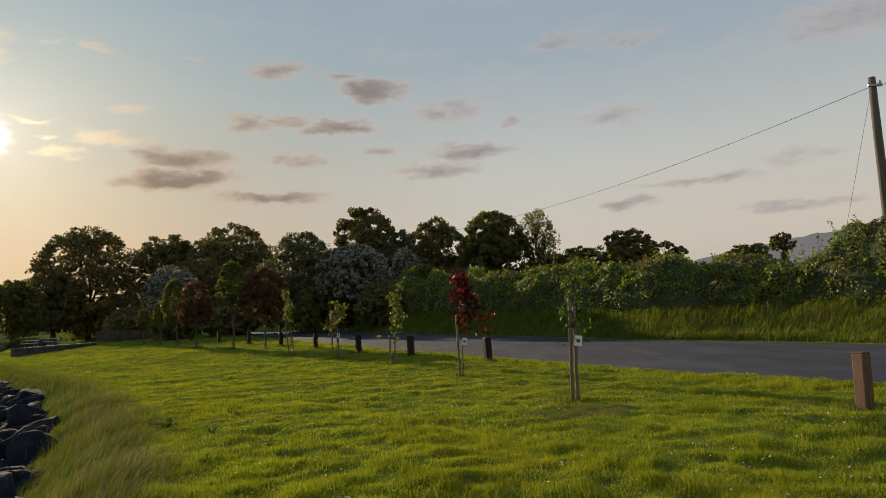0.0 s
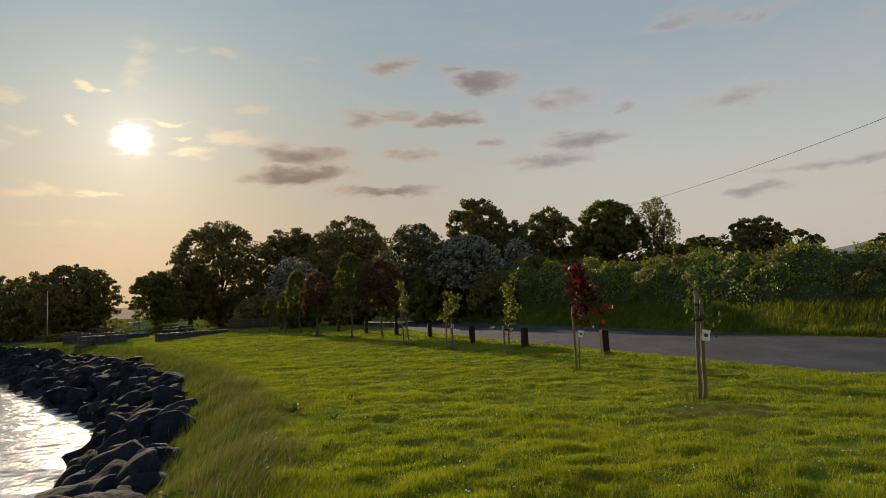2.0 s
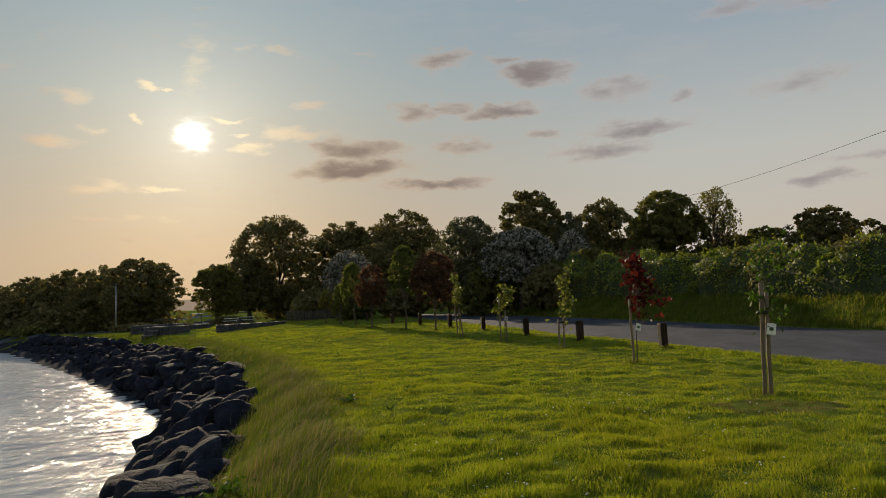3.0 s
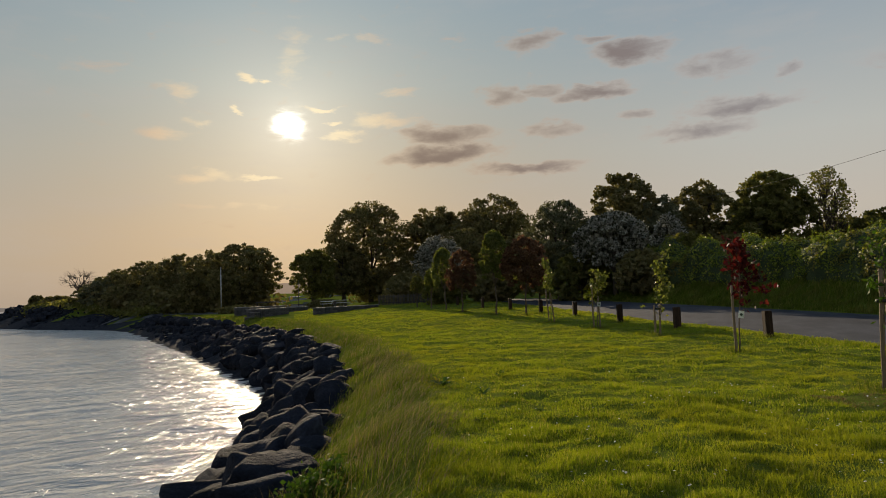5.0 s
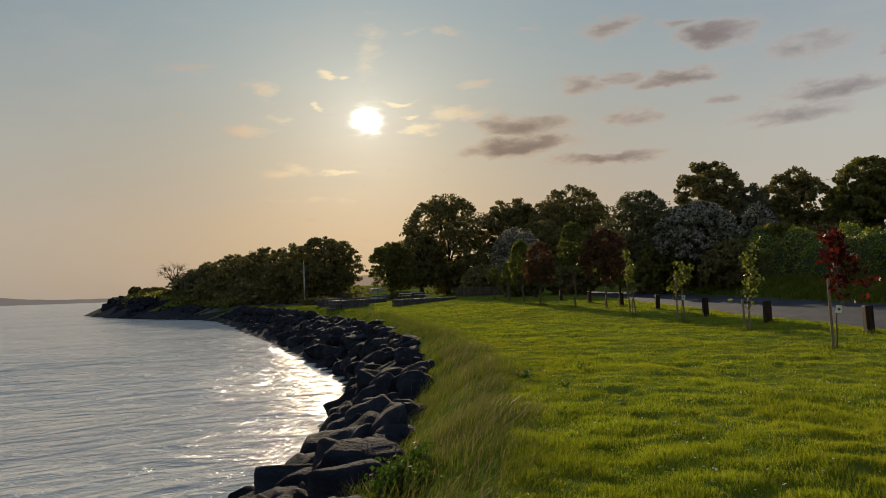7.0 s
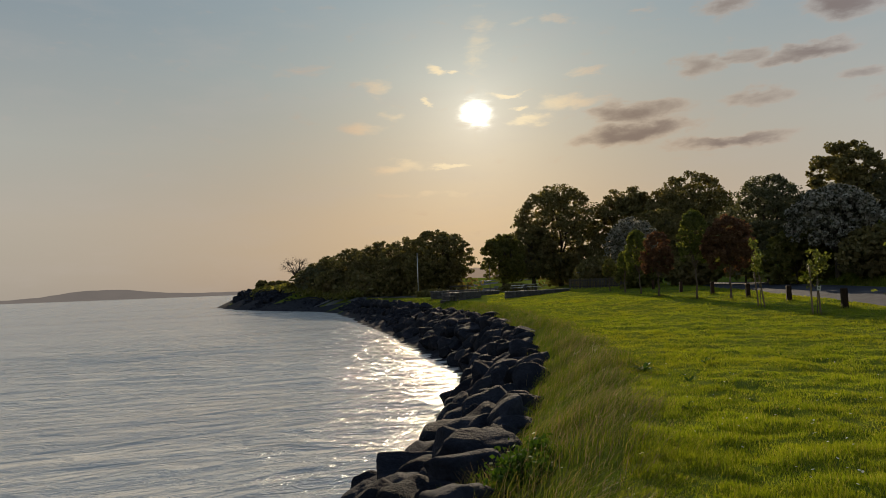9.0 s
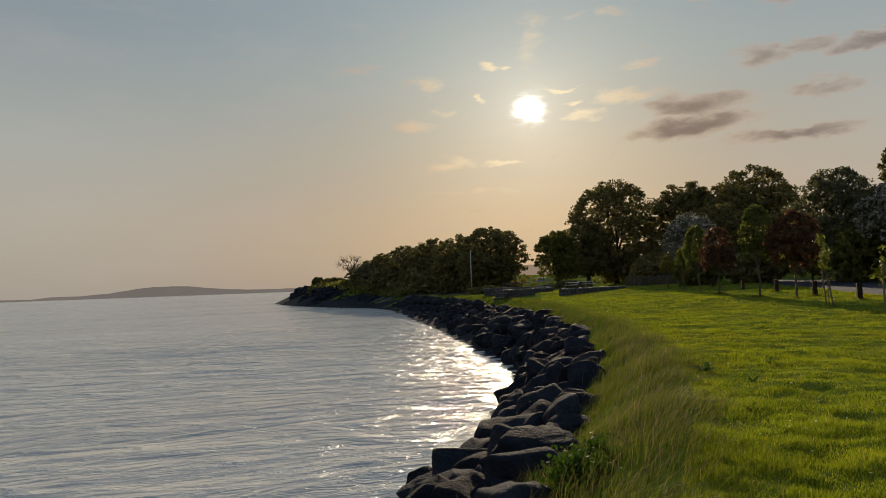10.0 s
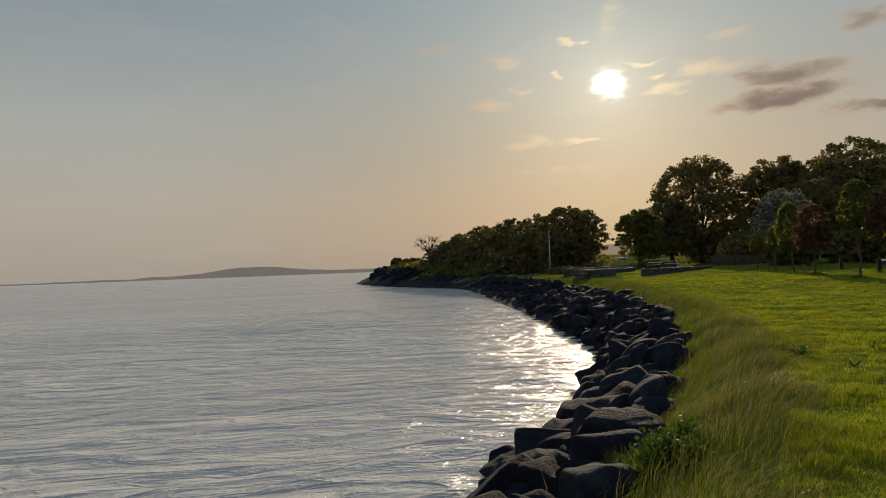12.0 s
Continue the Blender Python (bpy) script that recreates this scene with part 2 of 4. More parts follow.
M_LEAF_MID = leaf_material("mid_leaves", [(0, (0.0924, 0.09634, 0.0308)), (.6, (0.1463, 0.1417, 0.04928)), (1, (0.2233, 0.1983, 0.0847))], (1.3, 1.3, .5), .45, .7)
M_LEAF_GREY = leaf_material("grey_leaves", [(0, (0.09, 0.096, 0.054)), (.6, (0.144, 0.144, 0.084)), (1, (0.204, 0.198, 0.132))], (1.1, 1.1, .7), .35, .7)
M_BLOSSOM = leaf_material("may_blossom", [(0, (0.05039, 0.05549, 0.02785)), (.3, (0.08814, 0.08939, 0.06126)), (.45, (0.2835, 0.2774, 0.2395)), (1, (0.4661, 0.4501, 0.3954))], (1, 1, .9), .3, .7)
M_LEAF_RED = leaf_material("red_leaves", [(0, (.030, .006, .006)), (.6, (.058, .0105, .0098)), (1, (.09, .025, .017))], (1.5, .8, .7), .45, .5)
M_LEAF_COPPER = leaf_material("copper_leaves", [(0, (0.08016, 0.0468, 0.02856)), (.6, (0.132, 0.078, 0.0459)), (1, (0.1886, 0.1196, 0.0663))], (1.3, 1.0, .8), .4, .55)
M_LEAF_LIME = leaf_material("lime_leaves", [(0, (0.085, 0.1008, 0.0315)), (.6, (0.135, 0.1512, 0.04935)), (1, (0.21, 0.2052, 0.084))], (1.3, 1.35, .5), .5, .5)
M_WEED = leaf_material("weed_leaves", [(0, (0.032, 0.064, 0.0096)), (.6, (0.052, 0.1, 0.0144)), (1, (0.088, 0.136, 0.024))], (1.3, 1.4, .5), .35, .6)
M_PETAL = leaf_material("daisy_petals", [(0, (.6, .6, .56)), (1, (.78, .77, .72))], (1, 1, .95), .3, .6)
# far land: air haze held in emission colours, no lamp lights it
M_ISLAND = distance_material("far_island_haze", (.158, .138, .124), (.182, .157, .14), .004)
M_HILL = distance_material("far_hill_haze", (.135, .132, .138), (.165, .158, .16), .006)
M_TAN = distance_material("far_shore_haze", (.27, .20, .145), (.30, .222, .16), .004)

# sea water
M_SEA, g = material("sea_water")
co = g.n("ShaderNodeTexCoord").outputs["Object"]
# crests run across the wind, which blows ashore
along_wind = g.vm("DOT_PRODUCT", co, (-.90, .44, 0), out=1)
across_wind = g.vm("DOT_PRODUCT", co, (.44, .90, 0), out=1)
wave_co = g.n("ShaderNodeCombineXYZ")
g.put(wave_co.inputs[0], along_wind)
g.put(wave_co.inputs[1], g.m("MULTIPLY", across_wind, .38))
wave_co = wave_co.outputs[0]
swell = g.noise(wave_co, .55, 3, .5, .6).outputs[0]
swell = g.m("SUBTRACT", 1.0, g.m("ABSOLUTE", g.m("SUBTRACT", g.m("MULTIPLY", swell, 4.0), 2.0)))
chop = g.noise(wave_co, .24, 3, .55, .4).outputs[0]
rip = g.noise(wave_co, 1.7, 5, .62, .6).outputs[0]
rip_fine = g.noise(wave_co, 7.0, 4, .6, .4).outputs[0]
# silty water: body colour paled to carry reflected sky brightness, under a rippled gloss
b = g.n("ShaderNodeBump")
b.inputs["Strength"].default_value, b.inputs["Distance"].default_value = 1.0, .34
g.put(b.inputs["Height"], g.m("ADD", g.m("ADD", g.m("MULTIPLY", swell, .58), g.m("MULTIPLY", chop, 2.2)), g.m("ADD", g.m("MULTIPLY", rip, .9), g.m("MULTIPLY", rip_fine, .2))))
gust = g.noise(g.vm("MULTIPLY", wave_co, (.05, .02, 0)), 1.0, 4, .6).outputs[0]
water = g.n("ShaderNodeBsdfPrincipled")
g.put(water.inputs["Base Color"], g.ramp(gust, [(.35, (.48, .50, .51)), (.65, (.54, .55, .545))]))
water.inputs["IOR"].default_value = 1.2
g.put(water.inputs["Roughness"], g.smooth(gust, .3, .7, .12, .18))
g.put(water.inputs["Normal"], b.outputs[0])
finish(g, water.outputs[0])


# ---------------------------------------------------------------- mesh helpers
def mesh_np(name, V, F, mat, smooth=False):
    V, F = np.asarray(V, float), np.asarray(F, int)
    me = bpy.data.meshes.new(name)
    me.vertices.add(len(V))
    me.vertices.foreach_set("co", V.ravel())
    me.loops.add(F.size)
    me.loops.foreach_set("vertex_index", F.ravel())
    me.polygons.add(len(F))
    me.polygons.foreach_set("loop_start", np.arange(0, F.size, F.shape[1]))
    me.polygons.foreach_set("use_smooth", np.full(len(F), smooth))
    me.materials.append(mat)
    me.update(calc_edges=True)
    return me


class Build:
    """Gathers four-cornered faces of several pieces for one mesh."""

    def __init__(self):
        self.V, self.F, self.k = [], [], 0

    def add(self, V, F):
        V = np.asarray(V, float)
        self.V.append(V)
        self.F.append(np.asarray(F, int) + self.k)
        self.k += len(V)
        return self

    def mesh(self, name, mat, smooth=False):
        return mesh_np(name, np.concatenate(self.V), np.concatenate(self.F), mat, smooth)


def tube(path, radii, n=7):
    """Tapered tube along a path, as quads, with closed ends (collapsed rings)."""
    path, radii = np.asarray(path, float), np.asarray(radii, float)
    path = np.concatenate([path[:1], path, path[-1:]])
    radii = np.concatenate([[1e-4], radii, [1e-4]])
    tang = np.gradient(path, axis=0)
    tang[0], tang[-1] = path[2] - path[1], path[-2] - path[-3]
    tang /= np.linalg.norm(tang, axis=1)[:, None] + 1e-9
    ref = np.array([1.0, 0.13, 0.0]) if abs(tang[1, 0]) < .8 else np.array([0, 1.0, 0.1])
    a = np.cross(tang, ref)
    a /= np.linalg.norm(a, axis=1)[:, None] + 1e-9
    bb = np.cross(tang, a)
    ang = np.linspace(0, 2 * np.pi, n, endpoint=False)
    V = path[:, None] + radii[:, None, None] * (np.cos(ang)[None, :, None] * a[:, None] + np.sin(ang)[None, :, None] * bb[:, None])
    m = len(path)
    i, j = np.meshgrid(np.arange(m - 1), np.arange(n), indexing="ij")
    F = np.stack([i * n + j, i * n + (j + 1) % n, (i + 1) * n + (j + 1) % n, (i + 1) * n + j], -1).reshape(-1, 4)
    return V.reshape(-1, 3), F


def leaves(points, size, rng, long=1.5, droop=0.0, normals=None):
    """A diamond leaf, folded a little, at each point, turned at random."""
    n = len(points)
    size = np.broadcast_to(size, (n,)) * rng.uniform(.65, 1.3, n)
    d = rng.normal(size=(n, 3))
    d[:, 2] -= droop
    d /= np.linalg.norm(d, axis=1)[:, None]
    up = rng.normal(size=(n, 3)) if normals is None else normals + .55 * rng.normal(size=(n, 3))
    s = np.cross(d, up)
    s /= np.linalg.norm(s, axis=1)[:, None] + 1e-9
    if normals is not None:
        d = np.cross(up, s)
        d /= np.linalg.norm(d, axis=1)[:, None] + 1e-9
    w, l = (size * .5)[:, None], (size * .5 * long)[:, None]
    V = np.stack([points - d * l, points + s * w - d * l * .15, points + d * l, points - s * w - d * l * .15], 1).reshape(-1, 3)
    return V, np.arange(n * 4).reshape(-1, 4)


def part(name, me, parent=None, label="", at=None):
    ob = new(name, me)
    if at is not None:
        ob.matrix_basis = at
    ob.parent = parent
    if label:
        ob["label"] = label
    return ob


def thing(name, at, label, category, group="", kind=""):
    ob = new(name)
    ob.empty_display_size = .2
    ob.matrix_basis = at
    return tagged(ob, label, category, group, kind)


def box_bm(sx, sy, sz, bevel=.01, seg=2, at=(0, 0, 0)):
    bm = bmesh.new()
    bmesh.ops.create_cube(bm, size=1, matrix=Matrix.Translation(at) @ Matrix.Diagonal((sx, sy, sz, 1)))
    if bevel:
        bmesh.ops.bevel(bm, geom=bm.edges[:], offset=bevel, segments=seg, profile=.6, affect="EDGES")
    return bm


def bm_mesh(name, bm, mat, smooth=False):
    me = bpy.data.meshes.new(name)
    bm.to_mesh(me)
    bm.free()
    me.materials.append(mat)
    if smooth:
        me.polygons.foreach_set("use_smooth", [True] * len(me.polygons))
    return me


def spline(points, step=1.0):
    """Catmull-Rom curve through plan points, resampled."""
    p = np.asarray(points, float)
    p = np.concatenate([[2 * p[0] - p[1]], p, [2 * p[-1] - p[-2]]])
    out = []
    for i in range(1, len(p) - 2):
        k = max(2, int(np.linalg.norm(p[i + 1] - p[i]) / step))
        t = np.linspace(0, 1, k, endpoint=False)[:, None]
        out.append(.5 * (2 * p[i] + (p[i + 1] - p[i - 1]) * t + (2 * p[i - 1] - 5 * p[i] + 4 * p[i + 1] - p[i + 2]) * t ** 2
                         + (3 * p[i] - p[i - 1] - 3 * p[i + 1] + p[i + 2]) * t ** 3))
    out.append(p[-2:-1])
    return np.concatenate(out)


def signed(X, Y, line):
    """Distance to a plan line; plus on its right-hand side as it runs."""
    best, sign = np.full(X.shape, 1e9), np.ones(X.shape)
    for (x0, y0), (x1, y1) in zip(line[:-1], line[1:]):
        dx, dy = x1 - x0, y1 - y0
        t = np.clip(((X - x0) * dx + (Y - y0) * dy) / (dx * dx + dy * dy), 0, 1)
        ex, ey = X - x0 - t * dx, Y - y0 - t * dy
        d = ex * ex + ey * ey
        hit = d < best - 1e-9
        best = np.where(hit, d, best)
        sign = np.where(hit, np.sign(ex * dy - ey * dx + 1e-12), sign)
    return np.sqrt(best) * sign


LATTICE = np.random.default_rng(5).uniform(-1, 1, (256, 256))


def vnoise(X, Y, scale):
    """Smooth value noise in plan, about -1 to 1; scale: metres from knot to knot."""
    x, y = np.asarray(X) / scale + 97.3, np.asarray(Y) / scale + 61.7
    i, j = np.floor(x).astype(int), np.floor(y).astype(int)
    u, v = x - i, y - j
    u, v = u * u * (3 - 2 * u), v * v * (3 - 2 * v)
    L = LATTICE
    i0, i1, j0, j1 = i % 256, (i + 1) % 256, j % 256, (j + 1) % 256
    return (L[i0, j0] * (1 - u) + L[i1, j0] * u) * (1 - v) + (L[i0, j1] * (1 - u) + L[i1, j1] * u) * v


def step(lo, hi, v):
    t = np.clip((v - lo) / (hi - lo), 0, 1)
    return t * t * (3 - 2 * t)


def polar(a, d):
    return -math.sin(radians(a)) * d, math.cos(radians(a)) * d


# ---------------------------------------------------------------- plan
SEA = -2.2
CREST = spline([(9, -40), (4, -16), (1, -5), (-.9, 1), (-2.4, 4.9), (-3.3, 7.5), (-5, 11), (-7.9, 16), (-11.2, 21), (-17.3, 28.6), (-23.5, 36),
                (-31.5, 43.5), (-40, 50), (-52, 58.5), (-66, 69), (-80, 84), (-97, 95), (-122, 103), (-148, 115), (-165, 122), (-167, 131), (-150, 150),
                (-115, 175), (-50, 240), (40, 420), (300, 900)], 2.0)
WATER = spline([(5, -42), (0, -17), (-3.5, -4.5), (-6.2, 2.5), (-7.9, 6.2), (-9.0, 9.0), (-10.5, 12), (-12.8, 16), (-15.6, 20.8), (-19.2, 24.9), (-25, 29.6),
                (-33, 36.7), (-42, 44.5), (-54, 55), (-66, 65.6), (-80, 76), (-95, 83), (-122, 92), (-150, 106), (-173, 120), (-177, 133), (-158, 155),
                (-120, 185), (-56, 250), (30, 430), (290, 910)], 2.0)
ROAD_NEAR = spline([(13, -12), (9.6, 2), (7.3, 9.6), (6.1, 13.2), (4.8, 16), (3.3, 19.1), (1.45, 22.8), (-.5, 26.4), (-3.7, 32.6), (-7.5, 40), (-12, 48), (-18, 57), (-26, 66), (-36, 75)], 2.0)
ROAD_FAR = spline([(22, -8), (17.5, 6), (14.2, 16), (12.45, 21), (10.6, 24.8), (8.3, 28), (5.7, 32), (2, 38), (-3.2, 45.8), (-8.6, 53.5), (-14.5, 62), (-21, 69.5), (-31, 79)], 2.0)


def lie(X, Y, rough=True):
    """Height of the ground at plan places."""
    X, Y = np.atleast_1d(np.asarray(X, float)), np.atleast_1d(np.asarray(Y, float))
    c = signed(X, Y, CREST)
    w = signed(X, Y, WATER)
    s = -.2588 * X + .9659 * Y
    rise = np.logaddexp(0, (s - 21) / 2.0) * 2.0
    rise = np.minimum(rise, 42) - 1.6 * np.clip(s - 72, 0, 60)
    k = np.clip(c / 20, 0, 1)
    z = rise * (.006 + .0165 * k) - 1.1 * step(77, 86, np.hypot(X, Y)) * step(32, 34, np.degrees(np.arctan2(-X, np.maximum(Y, .1)))) * step(2, 12, c)
    near, far = signed(X, Y, ROAD_NEAR), signed(X, Y, ROAD_FAR)
    z = z + 1.15 * step(.1, 3.0, far) + .012 * np.clip(far - 3, 0, 60)
    head = step(2, 26, c) * step(-70, -120, X) * (1 - step(160, 260, Y))
    z = z + 4.5 * head + 2.6 * step(-85, -130, X) * (1 - step(160, 260, Y))
    if rough:
        lawn = step(.2, 1.5, c) * step(.6, 0, near)
        z = z + lawn * (.03 * vnoise(X + .2 * Y, Y, 1.6) + .026 * vnoise(X * .8 + .25 * Y, Y * 1.3, .55) + .032 * vnoise(X, Y, .27) + .06 * vnoise(X, Y, 6))
        z = z + step(0, -.5, c) * step(-.2, .3, w) * .10 * vnoise(X, Y, 1.1)
        z = z - .14 * step(0, .5, near) * step(.0, -.4, far)
        z = z + .12 * step(.3, 1, far) * vnoise(X, Y, 1.6)
    out = np.clip(-c, 0, None)
    t = np.where(w > 0, out / (out + np.abs(w) + 1e-6), 1)
    drop = z - SEA
    fall = np.where(t < .42, .75 * step(0, .46, t) ** 1.0, .72 + (drop - .72) * np.clip((t - .42) / .46, 0, 1))
    z = np.where(c < 0, z - fall, z)
    z = np.where(w < 0, SEA - np.clip(-w * .35, 0, 5), z)
    return z


def lie1(x, y):
    return float(lie([x], [y], False)[0])


def axis(dense_lo, dense_hi, spacing, lo, hi, growth=1.16):
    v = list(np.arange(dense_lo, dense_hi + 1e-6, spacing))
    k = spacing
    while v[-1] < hi:
        k *= growth
        v.append(v[-1] + k)
    k = spacing
    while v[0] > lo:
        k *= growth
        v.insert(0, v[0] - k)
    return np.array(v)


def sheet(name, xs, ys, height, mat, keep=None, smooth=True):
    X, Y = np.meshgrid(xs, ys, indexing="ij")
    Z = height(X.ravel(), Y.ravel())
    V = np.stack([X.ravel(), Y.ravel(), Z], 1)
    n, m = X.shape
    i, j = np.meshgrid(np.arange(n - 1), np.arange(m - 1), indexing="ij")
    F = np.stack([i * m + j, (i + 1) * m + j, (i + 1) * m + j + 1, i * m + j + 1], -1).reshape(-1, 4)
    if keep is not None:
        F = F[keep(V[F].mean(1))]
        used = np.unique(F)
        back = np.zeros(len(V), int)
        back[used] = np.arange(len(used))
        V, F = V[used], back[F]
    return mesh_np(name, V, F, mat, smooth)


ground = new("ground", sheet("ground", axis(-20, 16, .16, -700, 3500, 1.13), axis(3, 34, .16, -300, 4200, 1.13), lie, M_SOIL))
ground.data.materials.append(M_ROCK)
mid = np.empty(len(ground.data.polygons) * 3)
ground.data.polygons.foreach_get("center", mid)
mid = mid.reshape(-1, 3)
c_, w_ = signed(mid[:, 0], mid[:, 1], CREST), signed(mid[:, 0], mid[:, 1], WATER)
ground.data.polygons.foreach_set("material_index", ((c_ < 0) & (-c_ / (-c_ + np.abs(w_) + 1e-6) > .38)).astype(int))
tagged(ground, "uneven green lawn sloping to a rocky shore", "ground", kind="structure")


# sea with low wind waves
def waves(X, Y):
    fade = np.exp(-np.hypot(X + 8, Y - 10) / 110)
    z = np.zeros(len(X))
    rng = np.random.default_rng(3)
    bend_a, bend_b = 1.2 * vnoise(X, Y, 3), 1.6 * vnoise(X + 50, Y, 9)
    for k in range(26):
        length = .65 * 3.2 ** rng.uniform(0, 1)
        a = radians(rng.normal(153, 11))
        phase = 2 * np.pi / length * (X * math.cos(a) + Y * math.sin(a)) + rng.uniform(0, 6.3) + (bend_a if length < 2.2 else bend_b)
        z += .0052 * length * (2.2 * np.exp(1.3 * (np.sin(phase) - 1)) - .9)
    return SEA + z * fade * (.75 + .55 * vnoise(X, Y, 9))


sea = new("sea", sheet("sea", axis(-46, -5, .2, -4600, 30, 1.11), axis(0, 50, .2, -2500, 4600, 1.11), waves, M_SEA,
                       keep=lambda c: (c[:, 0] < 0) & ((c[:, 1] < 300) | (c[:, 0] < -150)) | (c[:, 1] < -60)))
tagged(sea, "grey wind-rippled sea water reflecting the evening sky", "water", kind="structure")

# road between its two edges
ta, tb = np.linspace(0, 1, 120), np.linspace(0, 1, 9)
na = np.stack([np.interp(ta, np.linspace(0, 1, len(ROAD_NEAR)), ROAD_NEAR[:, k]) for k in (0, 1)], 1)
fa = np.stack([np.interp(ta, np.linspace(0, 1, len(ROAD_FAR)), ROAD_FAR[:, k]) for k in (0, 1)], 1)
RP = na[:, None] * (1 - tb)[None, :, None] + fa[:, None] * tb[None, :, None]
RZ = lie(RP[..., 0].ravel(), RP[..., 1].ravel(), False) - .05 + np.tile(.05 * np.sin(np.pi * tb), 120)
i, j = np.meshgrid(np.arange(119), np.arange(8), indexing="ij")
RF = np.stack([i * 9 + j, (i + 1) * 9 + j, (i + 1) * 9 + j + 1, i * 9 + j + 1], -1).reshape(-1, 4)
road = new("road", mesh_np("road", np.column_stack([RP.reshape(-1, 2), RZ]), RF, M_ROAD, True))
tagged(road, "grey worn asphalt road without markings", "road", kind="structure")


# ---------------------------------------------------------------- far distance
def ridge(name, label, d, stops, mat, low):
    """A far ridge: a wedge whose top follows heights given by azimuth."""
    a = np.linspace(stops[0][0], stops[-1][0], 90)
    h = np.interp(a, [s[0] for s in stops], [s[1] for s in stops])
    h = np.maximum(h + .018 * (h - low / d) * vnoise(a * 40, a * 0, 9) + .0006 * vnoise(a * 300, a, 9), low / d)
    x, y = -np.sin(np.radians(a)), np.cos(np.radians(a))
    V = np.concatenate([np.column_stack([x * d, y * d, np.full(90, low)]), np.column_stack([x * d * 1.05, y * d * 1.05, 1.5 + h * d]),
                        np.column_stack([x * d * 1.35, y * d * 1.35, np.full(90, low)])])
    k = np.arange(89)
    F = np.concatenate([np.stack([k, k + 1, k + 91, k + 90], 1), np.stack([k + 90, k + 91, k + 181, k + 180], 1)])
    ob = new(name, mesh_np(name, V, F, mat, True))
    return tagged(ob, label, "hill", kind="structure")


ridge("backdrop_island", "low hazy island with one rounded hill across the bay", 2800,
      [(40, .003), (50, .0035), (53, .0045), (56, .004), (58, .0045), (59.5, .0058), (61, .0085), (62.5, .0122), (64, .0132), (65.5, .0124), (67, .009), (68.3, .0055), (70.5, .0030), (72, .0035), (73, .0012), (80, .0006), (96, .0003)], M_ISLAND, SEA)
ridge("backdrop_hill", "far moorland hill in blue-grey haze behind the hedge", 2200,
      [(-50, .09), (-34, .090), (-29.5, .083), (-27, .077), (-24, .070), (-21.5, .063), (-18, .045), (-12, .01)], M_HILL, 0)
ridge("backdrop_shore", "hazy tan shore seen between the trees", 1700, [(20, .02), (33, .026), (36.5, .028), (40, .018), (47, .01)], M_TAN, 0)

# ---------------------------------------------------------------- trees
def crown_points(rng, centre, radius, n, lobes=14, clumps=220, tuft=.11, flat=.7, lobe=.36):
    """Leaf places: tufts over the upper shells of rounded lobes that together make a broad dome."""
    h = np.sort(rng.uniform(.04, .80, lobes))
    q = np.arange(lobes) * 2.4 + rng.uniform(0, 6.283) + rng.normal(size=lobes) * .35
    prof = np.sqrt(np.clip(1 - (np.clip(h - .22, 0, 1) / .80) ** 2, 0, 1)) * np.where(h < .22, .86 + .14 * h / .22, 1)
    size = lobe * rng.uniform(.75, 1.2, lobes) * (1.12 - .3 * h)
    rad = np.clip(prof - size * .8, 0, 1) * rng.uniform(.75, 1.05, lobes)
    c = np.column_stack([np.cos(q) * rad, np.sin(q) * rad, 2 * h - 1])
    c[-1, :2] *= .3
    pick = rng.choice(lobes, clumps, p=size ** 2 / (size ** 2).sum())
    u = rng.normal(size=(clumps, 3))
    u[:, 2] = np.where(rng.uniform(size=clumps) < .85, np.abs(u[:, 2]) - .3, u[:, 2])
    u /= np.linalg.norm(u, axis=1)[:, None]
    t = c[pick] + u * (size[pick] * rng.uniform(.72, 1.0, clumps))[:, None] * np.array([1, 1, .8])
    up = np.clip((t[:, 2] + 1) / 2, 0, 1)
    reach = np.clip(1 - np.clip((up - .25) / .75, 0, 1) ** 2.3, .03, 1) ** .5 * rng.uniform(.8, 1.05, clumps)
    t[:, :2] *= np.minimum(1, .94 * reach / (np.hypot(t[:, 0], t[:, 1]) + 1e-6))[:, None]
    t[:, 2] = np.minimum(t[:, 2], .9)
    m = int(clumps * .66)
    hh, qq = rng.uniform(0, 1, m) ** .8, rng.uniform(0, 6.283, m)
    dome = np.clip(1 - np.clip((hh - .25) / .75, 0, 1) ** 2.3, 0, 1) ** .5 * np.where(hh < .25, .8 + .8 * hh, 1)
    dome *= rng.uniform(.86, 1.0, m) * (1 + .06 * np.sin(3 * qq + rng.uniform(0, 6)) + .05 * np.sin(5 * qq + 7 * hh))
    t[:m] = np.column_stack([np.cos(qq) * dome, np.sin(qq) * dome, 2 * hh * rng.uniform(.93, 1.0, m) - 1])
    pk = rng.integers(0, clumps, n)
    v = rng.normal(size=(n, 3))
    v *= (rng.uniform(0, 1, n) ** .4 / np.linalg.norm(v, axis=1))[:, None]
    P = t[pk] + v * (tuft * rng.uniform(.6, 1.4, clumps))[pk][:, None] * np.array([1, 1, flat])
    return centre + P * radius, centre + c * radius, centre + t * radius


def limb_path(rng, a, b, k=6, wob=.06, arch=.12):
    t = np.linspace(0, 1, k)[:, None]
    p = a * (1 - t) + b * t
    L = np.linalg.norm(b - a)
    p[1:-1] += rng.normal(size=(k - 2, 3)) * L * wob
    p[:, 2] += (np.sin(t[:, 0] * np.pi) * L * arch)
    return p


